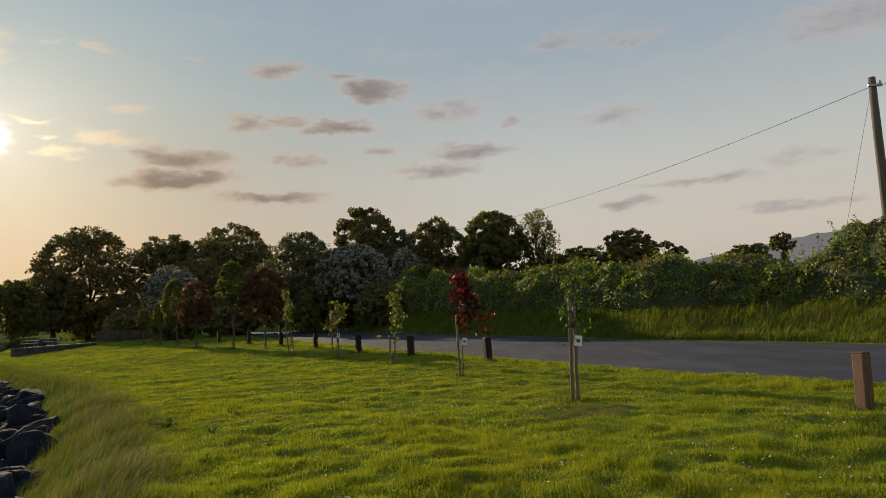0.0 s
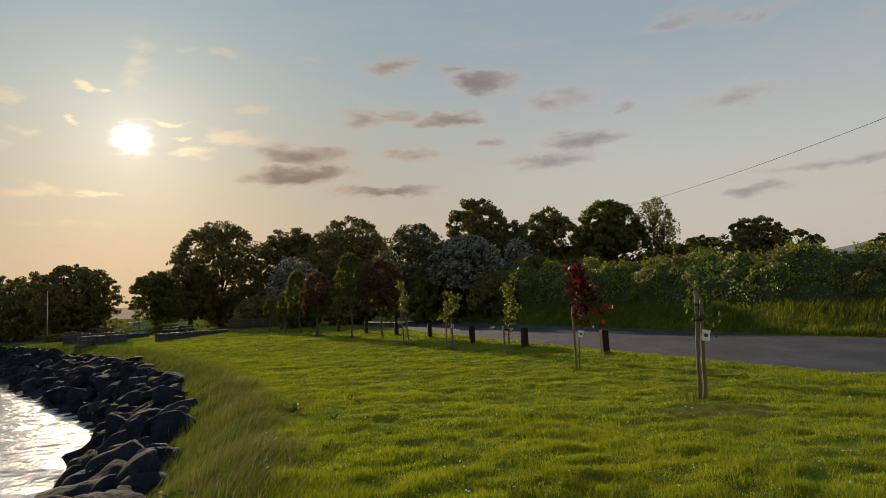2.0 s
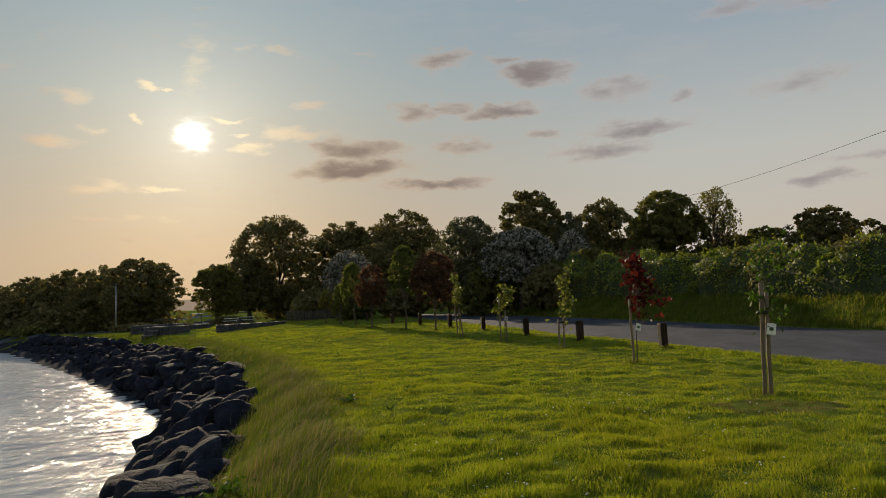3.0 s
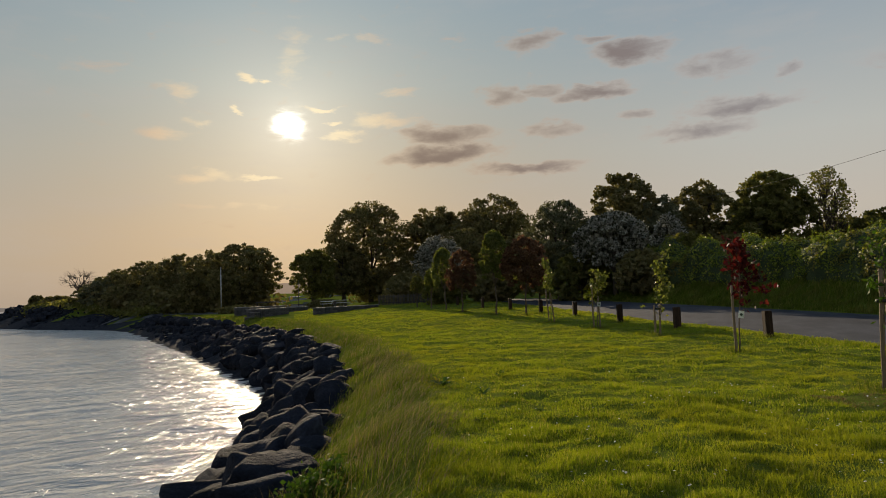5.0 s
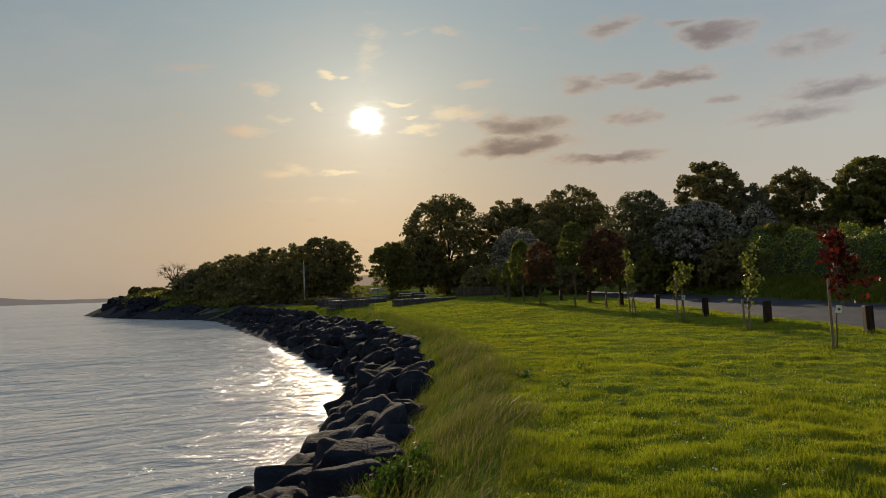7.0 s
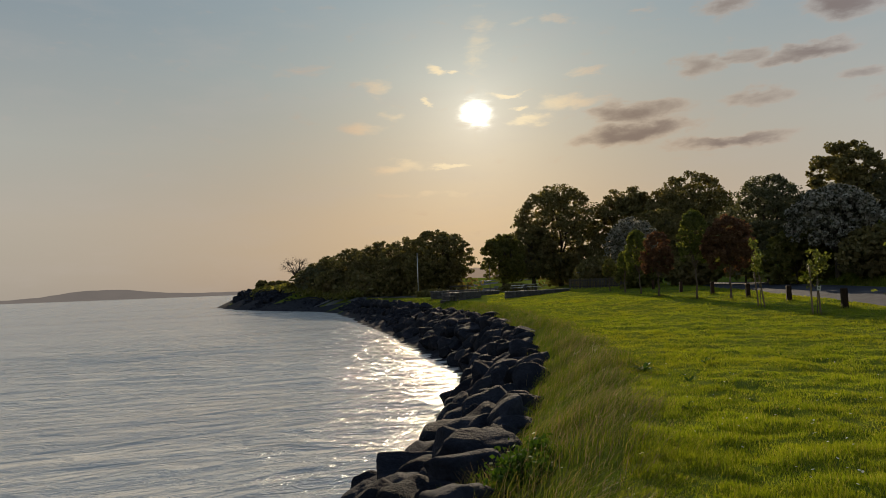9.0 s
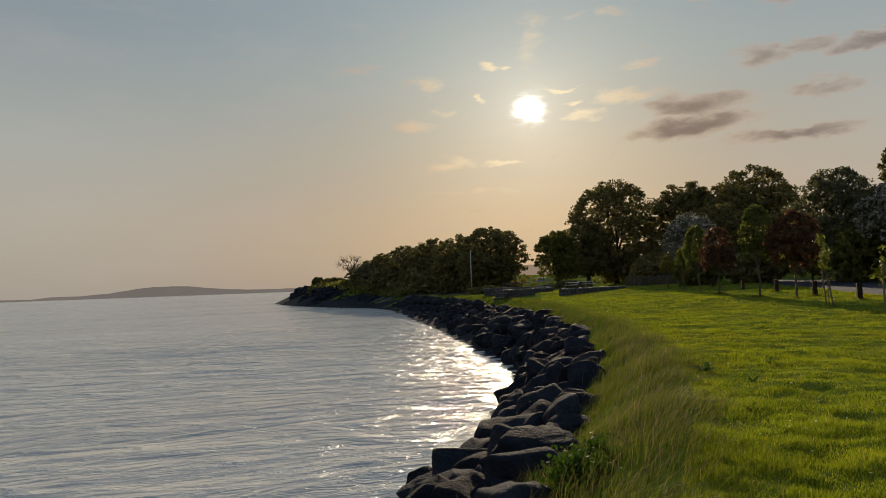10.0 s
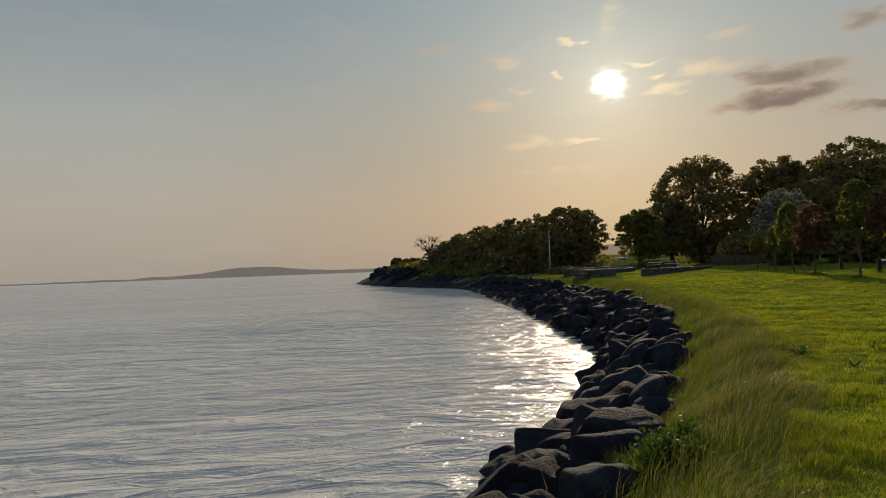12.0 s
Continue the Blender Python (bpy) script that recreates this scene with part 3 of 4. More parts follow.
def tree(name, label, a, d, top, half, bottom, mat, seed, n=7000, leaf=.3, clumps=46, spread=.22, trunk_r=.3, bark=None, lean=0.0, limbs=14, category="tree", dense=True, sink=.25):
    """A grown tree at azimuth a and distance d: its top and the foot of its crown as slopes, half width in degrees."""
    rng = np.random.default_rng(seed)
    x, y = polar(a, d)
    z0 = lie1(x, y)
    zt, zb = 1.5 + top * d - z0, max(1.5 + bottom * d - z0, .2)
    r = math.tan(radians(half)) * d * (1.14 if dense else 1)
    at = thing(name, pose(x, y, z0), label, category)
    cen, rad = np.array([lean * r, 0, (zt + zb) / 2]), np.array([r * .9, r * .9, (zt - zb) / 2])
    lobes = max(5, clumps // 4)
    P, C, T = crown_points(rng, cen, rad, max(n, 10), lobes, int(clumps * 6), .105 if dense else .14, lobe=1.5 / math.sqrt(lobes) * (spread / .24) ** .5)
    # bring the outermost leaves to the crown's measure
    top_z, wide = np.quantile(P[:, 2], .999), np.quantile(np.hypot(P[:, 0] - lean * r, P[:, 1]), .985)
    for A in (P, C, T):
        A[:, 2] = zb + (A[:, 2] - zb) * (zt - zb) / (top_z - zb)
        A[:, :2] = np.array([lean * r, 0]) + (A[:, :2] - np.array([lean * r, 0])) * r / wide
    if dense:
        k = n // 5
        inner = C[rng.integers(0, len(C), k)] + np.clip(rng.normal(size=(k, 3)), -1.3, 1.3) * r * .2
        inner[:, 2] = np.minimum(inner[:, 2], zb + .86 * (zt - zb))
        inner[:, :2] *= .9
        sizes = np.concatenate([np.full(len(P), leaf), np.full(k, leaf * 1.9)])
        P = np.concatenate([P, inner])
    else:
        sizes = leaf
    P[:, 2] = np.maximum(P[:, 2], .15)
    b = Build()
    fork = np.array([lean * r * .3, 0, max(zb * .8, (zt) * .22)])
    b.add(*tube(limb_path(rng, np.array([0, 0, -sink]), fork, 5, .03, 0), np.linspace(trunk_r * 1.25, trunk_r * .8, 5), 9))
    for e in C:
        b.add(*tube(limb_path(rng, fork, e, 6), np.linspace(trunk_r * .5, trunk_r * .14, 6), 6))
    for e in T[rng.permutation(len(T))[:limbs * 3]]:
        s = C[np.argmin(((C - e) ** 2).sum(1))]
        b.add(*tube(limb_path(rng, s * .75 + fork * .25, e, 5), np.linspace(trunk_r * .17, trunk_r * .025, 5), 4))
    part("trunk", b.mesh("trunk", bark or M_BARK, True), at)
    if n:
        part("crown", mesh_np("crown", *leaves(P, sizes, rng), mat), at)
    return at


TREES = [
    # azimuth, distance, top, half width, foot of crown, leaf, seed, leaves, leaf size, clumps, spread
    (27.6, 118, .140, 3.68, .012, M_LEAF_DARK, 11, 11000, .44, 60, .24, "tall broad dark-leaved tree with a domed crown"),
    (29.9, 112, .085, 1.97, .004, M_LEAF_DARK, 12, 4500, .41, 30, .28, "low dark side tree leaning beside a broad tree"),
    (22.0, 116, .131, 2.63, .02, M_LEAF_DARK, 13, 7000, .42, 40, .25, "dark rounded tree in a row behind the lawn"),
    (17.2, 108, .147, 3.40, .02, M_LEAF_DARK, 14, 9000, .42, 50, .24, "wide dark tree with a layered crown"),
    (19.6, 96, .10, 2.52, .012, M_LEAF_DARK, 15, 6000, .39, 36, .27, "dark leafy understorey tree"),
    (14.5, 90, .085, 2.74, .012, M_LEAF_DARK, 16, 6000, .39, 36, .27, "dark leafy understorey tree"),
    (11.7, 58, .132, 3.13, .012, M_LEAF_GREY, 17, 12000, .2, 64, .2, "dense rounded grey-green tree beside the road bank"),
    (6.3, 66, .164, 3.07, .03, M_LEAF_DARK, 18, 8500, .32, 44, .24, "tall dark tree rising above the hawthorn"),
    (3.5, 64, .13, 1.97, .02, M_LEAF_GREY, 19, 6000, .22, 40, .24, "slender grey-green tree beside the hawthorn"),
    (.2, 68, .145, 3.07, .02, M_LEAF_DARK, 20, 7500, .32, 42, .24, "dark spreading tree above the hedge"),
    (-4.6, 62, .150, 2.96, .02, M_LEAF_MID, 21, 9000, .3, 50, .24, "tall olive-green tree behind the hedge"),
    (-8.3, 63, .149, 2.1, .035, M_LEAF_MID, 22, 1750, .24, 80, .34, "sparse tree with bare twigs showing through"),
    (-11.8, 62, .089, 2.08, .03, M_LEAF_MID, 23, 3200, .26, 28, .26, "small rounded tree behind the hedge"),
    (-15.6, 58, .107, 2.41, .03, M_LEAF_DARK, 24, 5000, .27, 34, .25, "rounded dark green tree behind the hedge"),
    (-18.6, 60, .086, 1.75, .03, M_LEAF_DARK, 25, 2600, .27, 26, .26, "low dark tree behind the hedge"),
    (-24.7, 52, .072, 1.97, .02, M_LEAF_MID, 26, 3200, .22, 30, .25, "rounded green bush behind the hedge"),
    (-27.1, 42, .084, 0.93, .062, M_LEAF_MID, 27, 500, .18, 14, .3, "small wind-bent tree on a thin stem"),
    (32.4, 105, .073, 1.8, .008, M_LEAF_MID, 28, 6000, .33, 46, .22, "rounded tree standing alone by a park wall"),
    (37.9, 118, .083, 2.7, .012, M_LEAF_DARK, 29, 9000, .4, 54, .22, "large dark tree at the edge of the headland wood"),
    (40.4, 128, .074, 2.63, -.01, M_LEAF_DARK, 30, 7000, .42, 44, .24, "dark tree in the headland wood"),
    (42.8, 138, .069, 2.52, -.012, M_LEAF_DARK, 31, 7000, .42, 44, .24, "dark tree in the headland wood"),
    (45.1, 146, .060, 2.30, -.008, M_LEAF_DARK, 32, 6000, .42, 40, .24, "dark tree in the headland wood"),
    (47.0, 154, .050, 1.97, .0, M_LEAF_DARK, 33, 5000, .42, 34, .26, "low dark tree in the headland wood"),
    (48.3, 150, .036, 1.42, .004, M_LEAF_GREY, 34, 3500, .38, 26, .28, "grey-green scrub on the headland slope"),
]
for k, (a, d, top, half, bot, mat, seed, n, leaf, cl, sp, lab) in enumerate(TREES):
    tree("tree", lab, a, d, top, half, bot, mat, seed, int(n * 1.9), leaf * .6, cl, sp, trunk_r=.30 if d < 100 else .4, dense=n > 1800, limbs=60 if n < 1800 else 16)
for a, d, top, half, bot, seed, n in ((7.3, 53, .112, 2.9, .03, 41, 8000), (21.8, 76, .089, 1.95, .02, 42, 5000), (2.9, 56, .105, 1.3, .03, 43, 1600), (25.6, 74, .022, .8, .002, 44, 900), (23.6, 72, .03, .7, .004, 45, 700)):
    tree("hawthorn", "hawthorn covered in white may blossom", a, d, top, half, bot, M_BLOSSOM, seed, int(n * 2.2), .13, 60, .2, trunk_r=.16)
tree("bare_tree", "leafless tree with a fan of bare twigs on the headland", 49.8, 163, .053, 1.35, .026, M_LEAF_DARK, 51, 0, .3, 60, .3, trunk_r=.22, limbs=46)
for a, d, top, half, bot, seed in ((52.5, 186, .018, .5, -.2, 61), (51.2, 178, .017, 1.0, -.2, 62), (49.2, 158, .027, 1.2, -.2, 63), (46.6, 142, .030, 1.6, -.2, 64)):
    tree("bush", "low dark wind-clipped bush on the headland", a, d, top, half, bot, M_LEAF_DARK, seed, 1800, .36, 20, .32, trunk_r=.1, category="bush")
for a, d, top, half, seed in ((24.5, 70, .035, 2.0, 71), (21.5, 60, .025, 1.6, 72), (17.5, 60, .03, 2.0, 73), (10.0, 54, .055, 2.2, 74), (5.0, 50, .055, 2.2, 75), (1.5, 52, .075, 2.0, 76), (-1.5, 50, .068, 1.8, 77), (13.5, 58, .05, 2.0, 78)):
    tree("shrub", "dark leafy shrub on the bank beneath the trees", a, d, top, half, -.01, M_LEAF_DARK if seed % 2 else M_LEAF_MID, seed, 4000, .2, 40, .26, trunk_r=.08, category="shrub")


def thicket(name, label, path, height, depth, n, leaf, mat, seed):
    """A belt of undergrowth along plan points (azimuth, distance)."""
    rng = np.random.default_rng(seed)
    line = spline([polar(*p) for p in path], 1.0)
    k = rng.integers(0, len(line), n)
    x = line[k, 0] + rng.normal(size=n) * depth * .4
    y = line[k, 1] + rng.normal(size=n) * depth * .4
    top = height * (.75 + .3 * vnoise(x, y, 4) + .15 * vnoise(x, y, 1.5))
    z = lie(x, y, False) + top * rng.uniform(0.0, 1, n) ** .8
    ob = new(name, mesh_np(name, *leaves(np.column_stack([x, y, z]), leaf, rng), mat))
    return tagged(ob, label, "undergrowth", kind="stuff")


thicket("undergrowth", "dark undergrowth beneath the row of trees", [(28.5, 122), (24, 120), (19, 112), (14, 96), (8, 76), (2, 70), (-6, 66), (-11, 66)], 4.6, 3.0, 16000, .5, M_LEAF_DARK, 501)
thicket("undergrowth", "dense dark scrub covering the headland", [(36.5, 118), (40, 126), (43.5, 134), (45.8, 142), (47.4, 150)], 5.6, 5.0, 12000, .55, M_LEAF_DARK, 502)
thicket("undergrowth", "low dark clipped hedge behind the park walls", [(39.5, 80), (36, 84), (33, 88), (30.5, 92)], 1.15, 1.0, 6000, .2, M_LEAF_DARK, 504)
thicket("undergrowth", "low rough scrub on the headland slope", [(45, 130), (47.5, 142), (50.5, 165), (52.8, 184)], 1.6, 3.5, 5000, .4, M_LEAF_MID, 503)


# young trees on the lawn, without stakes
def young_tree(name, label, a, d, top, foot, half, mat, seed, n, lean=0.0):
    tree(name, label, a, d, top, half, foot, mat, seed, n * 5, .085, 36, .30, trunk_r=.05, bark=M_YOUNG, lean=lean, limbs=12, sink=.05, dense=False)


young_tree("young_tree", "young copper-leaved tree with a round crown", 14.7, 37.2, .082, .008, 2.0, M_LEAF_COPPER, 81, 3800)
young_tree("young_tree", "young lime-green tree on a slim straight stem", 17.2, 39.8, .093, .022, 1.25, M_LEAF_LIME, 82, 2600)
young_tree("young_tree", "young copper-leaved tree beside a green one", 20.0, 44.5, .066, .008, 1.3, M_LEAF_COPPER, 83, 1900)
young_tree("young_tree", "young lime-green tree bent by the wind", 21.4, 50.5, .070, .014, 1.0, M_LEAF_LIME, 84, 1700, -.15)
young_tree("young_tree", "small young green tree by the far bollards", 22.6, 54, .040, .008, .6, M_LEAF_LIME, 85, 700)
young_tree("young_tree", "small young green tree by the far bollards", 23.8, 57, .030, .006, .55, M_LEAF_MID, 86, 600)


# saplings with stakes
def stake_mesh(h, r, rng):
    path = np.column_stack([rng.normal(size=6) * .004, rng.normal(size=6) * .004, np.linspace(-.1, h, 6)])
    return mesh_np("stake", *tube(path, np.full(6, r), 10), M_STAKE, True)


def sapling(a, d, height, label, mat, seed, stakes, stem_lean=0.0, leaf=.065, n=260, spread=.35, foot=.45, tag=0.0, tie=0.0, side=0.0):
    rng = np.random.default_rng(seed)
    x, y = polar(a, d)
    ob = thing("sapling", pose(x, y, lie1(x, y), 0, 0, a), label, "sapling", "saplings along the road")
    for sx, sy, h, tilt in stakes:
        part("stake", stake_mesh(h, .030, rng), ob, "round pale timber stake", pose(sx, sy, 0, 0, tilt, 0))
    b = Build()
    stem = limb_path(rng, np.array([.02, .05, -.05]), np.array([stem_lean, .05, height * .93]), 8, .006, 0)
    b.add(*tube(stem, np.linspace(.017, .005, 8), 7))
    P = []
    for k in range(15):
        t = rng.uniform(foot * .75, 1)
        s = stem[min(7, int(t * 7.99))]
        q, L = rng.uniform(0, 6.28), spread * rng.uniform(.5, 1.1) * (1.25 - .6 * t)
        e = s + np.array([math.cos(q) * L + side * L, math.sin(q) * L, rng.uniform(.0, .35)])
        path = limb_path(rng, s, e, 5, .05, .05)
        part("branch", mesh_np("branch", *tube(path, np.linspace(.006, .002, 5), 4), M_YOUNG, True), ob)
        m = max(3, int(n / 15 * (1.0 if t > foot else .2)))
        u = rng.uniform(.25, 1.05, m)[:, None]
        P.append(s * (1 - u) + e * u + rng.normal(size=(m, 3)) * .075)
    m = n // 6
    u = rng.uniform(foot, 1.02, m)
    P.append(np.column_stack([np.interp(u, np.linspace(0, 1, 8), stem[:, k]) for k in range(3)]) + rng.normal(size=(m, 3)) * .09)
    part("stem", b.mesh("stem", M_YOUNG, True), ob)
    part("foliage", mesh_np("foliage", *leaves(np.concatenate(P), leaf, rng, 1.7, .6), mat), ob)
    if tie:
        bm = bmesh.new()
        bmesh.ops.create_cone(bm, cap_ends=True, segments=20, radius1=.085, radius2=.085, depth=.045)
        bmesh.ops.bevel(bm, geom=bm.edges[:], offset=.008, segments=1, affect="EDGES")
        part("tie", bm_mesh("tie", bm, M_RUBBER, True), ob, "black rubber tree tie", pose(.015, .02, tie) @ Matrix.Diagonal((1.0, .8, 1, 1)))
    if tag:
        t = part("tag", bm_mesh("tag", box_bm(.12, .006, .165, .002, 1), M_TAG), ob, "white plastic label", pose(.11, -.05, tag, 4, 8, 6))
        bm = bmesh.new()
        bmesh.ops.create_cone(bm, cap_ends=True, segments=20, radius1=.03, radius2=.03, depth=.003)
        part("mark", bm_mesh("mark", bm, M_TAGMARK), t, "dark round printed mark", pose(0, -.005, 0, 90, 0, 0))
    return ob


sapling(-10.55, 11.1, 2.15, "young feathery green sapling tied to two round stakes", M_WEED, 91, [(-.045, 0, 1.66, 2.2), (.035, .03, 1.52, 1.6)], .06, .05, 190, .40, .5, .98, 1.22)
sapling(-1.3, 16.7, 2.35, "red-leaved maple sapling tied to a stake", M_LEAF_RED, 92, [(-.03, 0, 1.5, -1.0)], .16, .08, 520, .66, .6, .84, 0, .3)
sapling(4.38, 21.7, 2.55, "slender green sapling with drooping leaves and two stakes", M_LEAF_LIME, 93, [(-.08, 0, .95, 0), (.06, .04, .98, .4)], .22, .07, 420, .42, .4, 0, .85)
sapling(9.08, 26.2, 2.25, "small green sapling between two uneven stakes", M_LEAF_LIME, 94, [(-.12, 0, 1.68, -.4), (.12, .05, 1.2, -2.0)], .1, .075, 300, .46, .5, .9)
sapling(12.7, 29.8, 2.75, "thin leaning green sapling with crossed stakes", M_LEAF_LIME, 95, [(-.1, 0, 1.5, -4), (.12, .05, 1.35, -6)], -.1, .075, 330, .42, .5)


# ---------------------------------------------------------------- bollards
def bollard(a, d, mat, label, turn=28, w=.2, h=.73, wear=0):
    x, y = polar(a, d)
    rng = np.random.default_rng(int(d * 10))
    ob = thing("bollard", pose(x, y, lie1(x, y), rng.normal() * .8, rng.normal() * .8, turn + rng.normal() * 4), label, "bollard", "timber bollards along the road")
    bm = box_bm(w, w, h + .15, .014, 2, (0, 0, (h - .15) / 2))
    part("post", bm_mesh("post", bm, mat), ob)
    cap = box_bm(w * .97, w * .97, .022, .008, 1, (0, 0, h + .009))
    part("cap", bm_mesh("cap", cap, mat), ob, "weathered sloping post top")
    return ob


bollard(-31.25, 10.2, M_BROWN_POST, "square brown timber bollard standing in grass", 18, .155, .72)
for a, d in ((-3.6, 20.85), (2.85, 25.1), (7.2, 29.4), (10.75, 34.3), (13.5, 39.3), (16.0, 44.6), (18.3, 50.2), (20.4, 56), (22.2, 62)):
    bollard(a, d, M_POST, "square dark-stained timber bollard at the road edge")


# ---------------------------------------------------------------- telegraph pole, wires
def pole_top():
    x, y = polar(-33.85, 28)
    return Vector((x, y, 8.72))


px_, py_ = polar(-33.95, 28)
pz = lie1(px_, py_)
pole = thing("telegraph_pole", pose(px_, py_, pz), "weathered wooden telegraph pole behind the hedge", "pole")
part("shaft", mesh_np("shaft", *tube([(0, 0, -.6), (0, 0, 3), (.0, 0, 6), (0.02, 0, 9.05 - pz)], [.17, .155, .14, .12], 14), M_POLE, True), pole)
part("bracket", bm_mesh("bracket", box_bm(.5, .09, .09, .01, 1, (0, -.16, 8.72 - pz)), M_STEEL), pole, "steel wire bracket")
for s in (-.2, .2):
    part("insulator", mesh_np("insulator", *tube([(s, -.16, 8.76 - pz), (s, -.16, 8.82 - pz), (s, -.16, 8.9 - pz)], [.035, .05, .02], 10), M_WHITE, True), pole, "pale insulator")


def wire(name, a, b, sag, r, label):
    t = np.linspace(0, 1, 40)[:, None]
    p = np.array(a) * (1 - t) + np.array(b) * t
    p[:, 2] -= sag * 4 * t[:, 0] * (1 - t[:, 0])
    ob = new(name, mesh_np(name, *tube(p, np.full(40, r), 6), M_WIRE, True))
    return tagged(ob, label, "cable")


q = pole_top()
wire("overhead_wire", q, (-5.2, 64.3, 9.2), 1.25, .010, "thin black overhead wire sagging along the road")
wire("overhead_wire", q, (q.x + 22, q.y - 42, 8.6), 1.2, .010, "thin black overhead wire leaving the pole")
gx, gy = polar(-30.0, 30.5)
wire("guy_wire", (q.x, q.y, 8.6), (gx, gy, lie1(gx, gy)), .02, .007, "thin steel guy wire staying the pole")
far_pole = thing("telegraph_pole", pose(-5.2, 64.3, lie1(-5.2, 64.3)), "weathered wooden telegraph pole hidden among trees", "pole")
part("shaft", mesh_np("shaft", *tube([(0, 0, -.6), (0, 0, 4), (0, 0, 9.3 - lie1(-5.2, 64.3))], [.16, .14, .11], 12), M_POLE, True), far_pole)


# ---------------------------------------------------------------- hedge on the bank
HEDGE = spline([(27, 3), (21.5, 13), (17.9, 20.5), (15.4, 24.4), (13.2, 27.8), (10.8, 31), (8.4, 34.8), (4.9, 40.8), (-.2, 48.2), (-5.6, 56), (-11.6, 64.6), (-18, 72)], .5)


def hedge_mass(rng):
    """Rings across the hedge line: a lumpy, leaning profile."""
    line = HEDGE
    t = np.gradient(line, axis=0)
    t /= np.linalg.norm(t, axis=1)[:, None]
    nrm = np.column_stack([t[:, 1], -t[:, 0]])
    az_ = np.degrees(np.arctan2(-line[:, 0], line[:, 1]))
    tall = 2.25 + 1.0 * step(-28, -34, az_) - .3 * step(-17, -22, az_) + .2 * step(-5, 5, az_)
    ang = np.linspace(-.12 * np.pi, 1.12 * np.pi, 26)
    z0 = lie(line[:, 0], line[:, 1], False)
    rings = []
    for k in range(len(line)):
        s = k * .5
        h = tall[k] + .30 * vnoise(s, 3, 2.6) + .18 * vnoise(s, 9, .9)
        cx, cz = np.cos(ang), np.sin(ang)
        wob = 1 + .17 * vnoise(np.full(26, s), ang * 2.2, .8) + .17 * vnoise(np.full(26, s) + 40, ang * 2.2, 2.1)
        off = np.sign(cx) * np.abs(cx) ** .7 * 1.35 * wob
        zz = np.sign(cz) * np.abs(cz) ** .65 * h * wob
        rings.append(np.column_stack([line[k, 0] - nrm[k, 0] * off, line[k, 1] - nrm[k, 1] * off, z0[k] - .1 + zz]))
    return np.array(rings)


rng = np.random.default_rng(7)
RINGS = hedge_mass(rng)
nk, nr = RINGS.shape[:2]
i, j = np.meshgrid(np.arange(nk - 1), np.arange(nr - 1), indexing="ij")
HF = np.stack([i * nr + j, i * nr + j + 1, (i + 1) * nr + j + 1, (i + 1) * nr + j], -1).reshape(-1, 4)
hedge = thing("hedge", pose(0, 0, 0), "tall ivy and bramble hedge on a grassy bank", "hedge", kind="stuff")
# core shell: shade between the leaves put into its dark colour
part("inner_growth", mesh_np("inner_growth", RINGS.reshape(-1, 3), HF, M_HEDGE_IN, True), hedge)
n = 170000
fa_ = rng.integers(0, len(HF), n)
quad = RINGS.reshape(-1, 3)[HF[fa_]]
u, v = rng.uniform(size=(2, n, 1))
P = (quad[:, 0] * (1 - u) + quad[:, 3] * u) * (1 - v) + (quad[:, 1] * (1 - u) + quad[:, 2] * u) * v
N = np.cross(quad[:, 1] - quad[:, 0], quad[:, 3] - quad[:, 0])
N /= np.linalg.norm(N, axis=1)[:, None] + 1e-9
mid = HEDGE[np.minimum(fa_ // (nr - 1), nk - 1)]
N *= np.sign((N * (P - np.column_stack([mid, np.full(n, 2.0)]))).sum(1))[:, None]
lump = vnoise(P[:, 0] * 1.0 + P[:, 2] * .7, P[:, 1] + P[:, 2], .45)
P = P + N * (.06 + .16 * np.clip(lump, -.6, 1) + rng.uniform(-.05, .10, n))[:, None]
keepers = (rng.uniform(size=n) < .62 + .5 * lump)
part("foliage", mesh_np("foliage", *leaves(P[keepers], .098, rng, 1.25, 0, N[keepers]), M_HEDGE), hedge, "glossy mixed ivy leaves")
# loose shoots standing out of the top
top_i = rng.integers(0, nk, 1500)
top_p = RINGS[top_i, rng.integers(7, 20, 1500)]
sh = Build()
LP = []
for p0 in top_p[:700]:
    L = rng.uniform(.15, .55) * (1.8 if p0[0] > 13.5 else 1)
    e = p0 + np.array([rng.normal() * .25, rng.normal() * .25, 1]) * L
    sh.add(*tube(np.array([p0 - [0, 0, .2], (p0 + e) / 2 + rng.normal(size=3) * .03, e]), [.008, .005, .002], 4))
    tt = rng.uniform(.1, 1, (14, 1))
    LP.append(p0 * (1 - tt) + e * tt + rng.normal(size=(14, 3)) * .05)
part("shoots", sh.mesh("shoots", M_YOUNG), hedge, "thin brown shoots")
part("shoot_leaves", mesh_np("shoot_leaves", *leaves(np.concatenate(LP), .07, rng, 1.7), M_HEDGE), hedge)


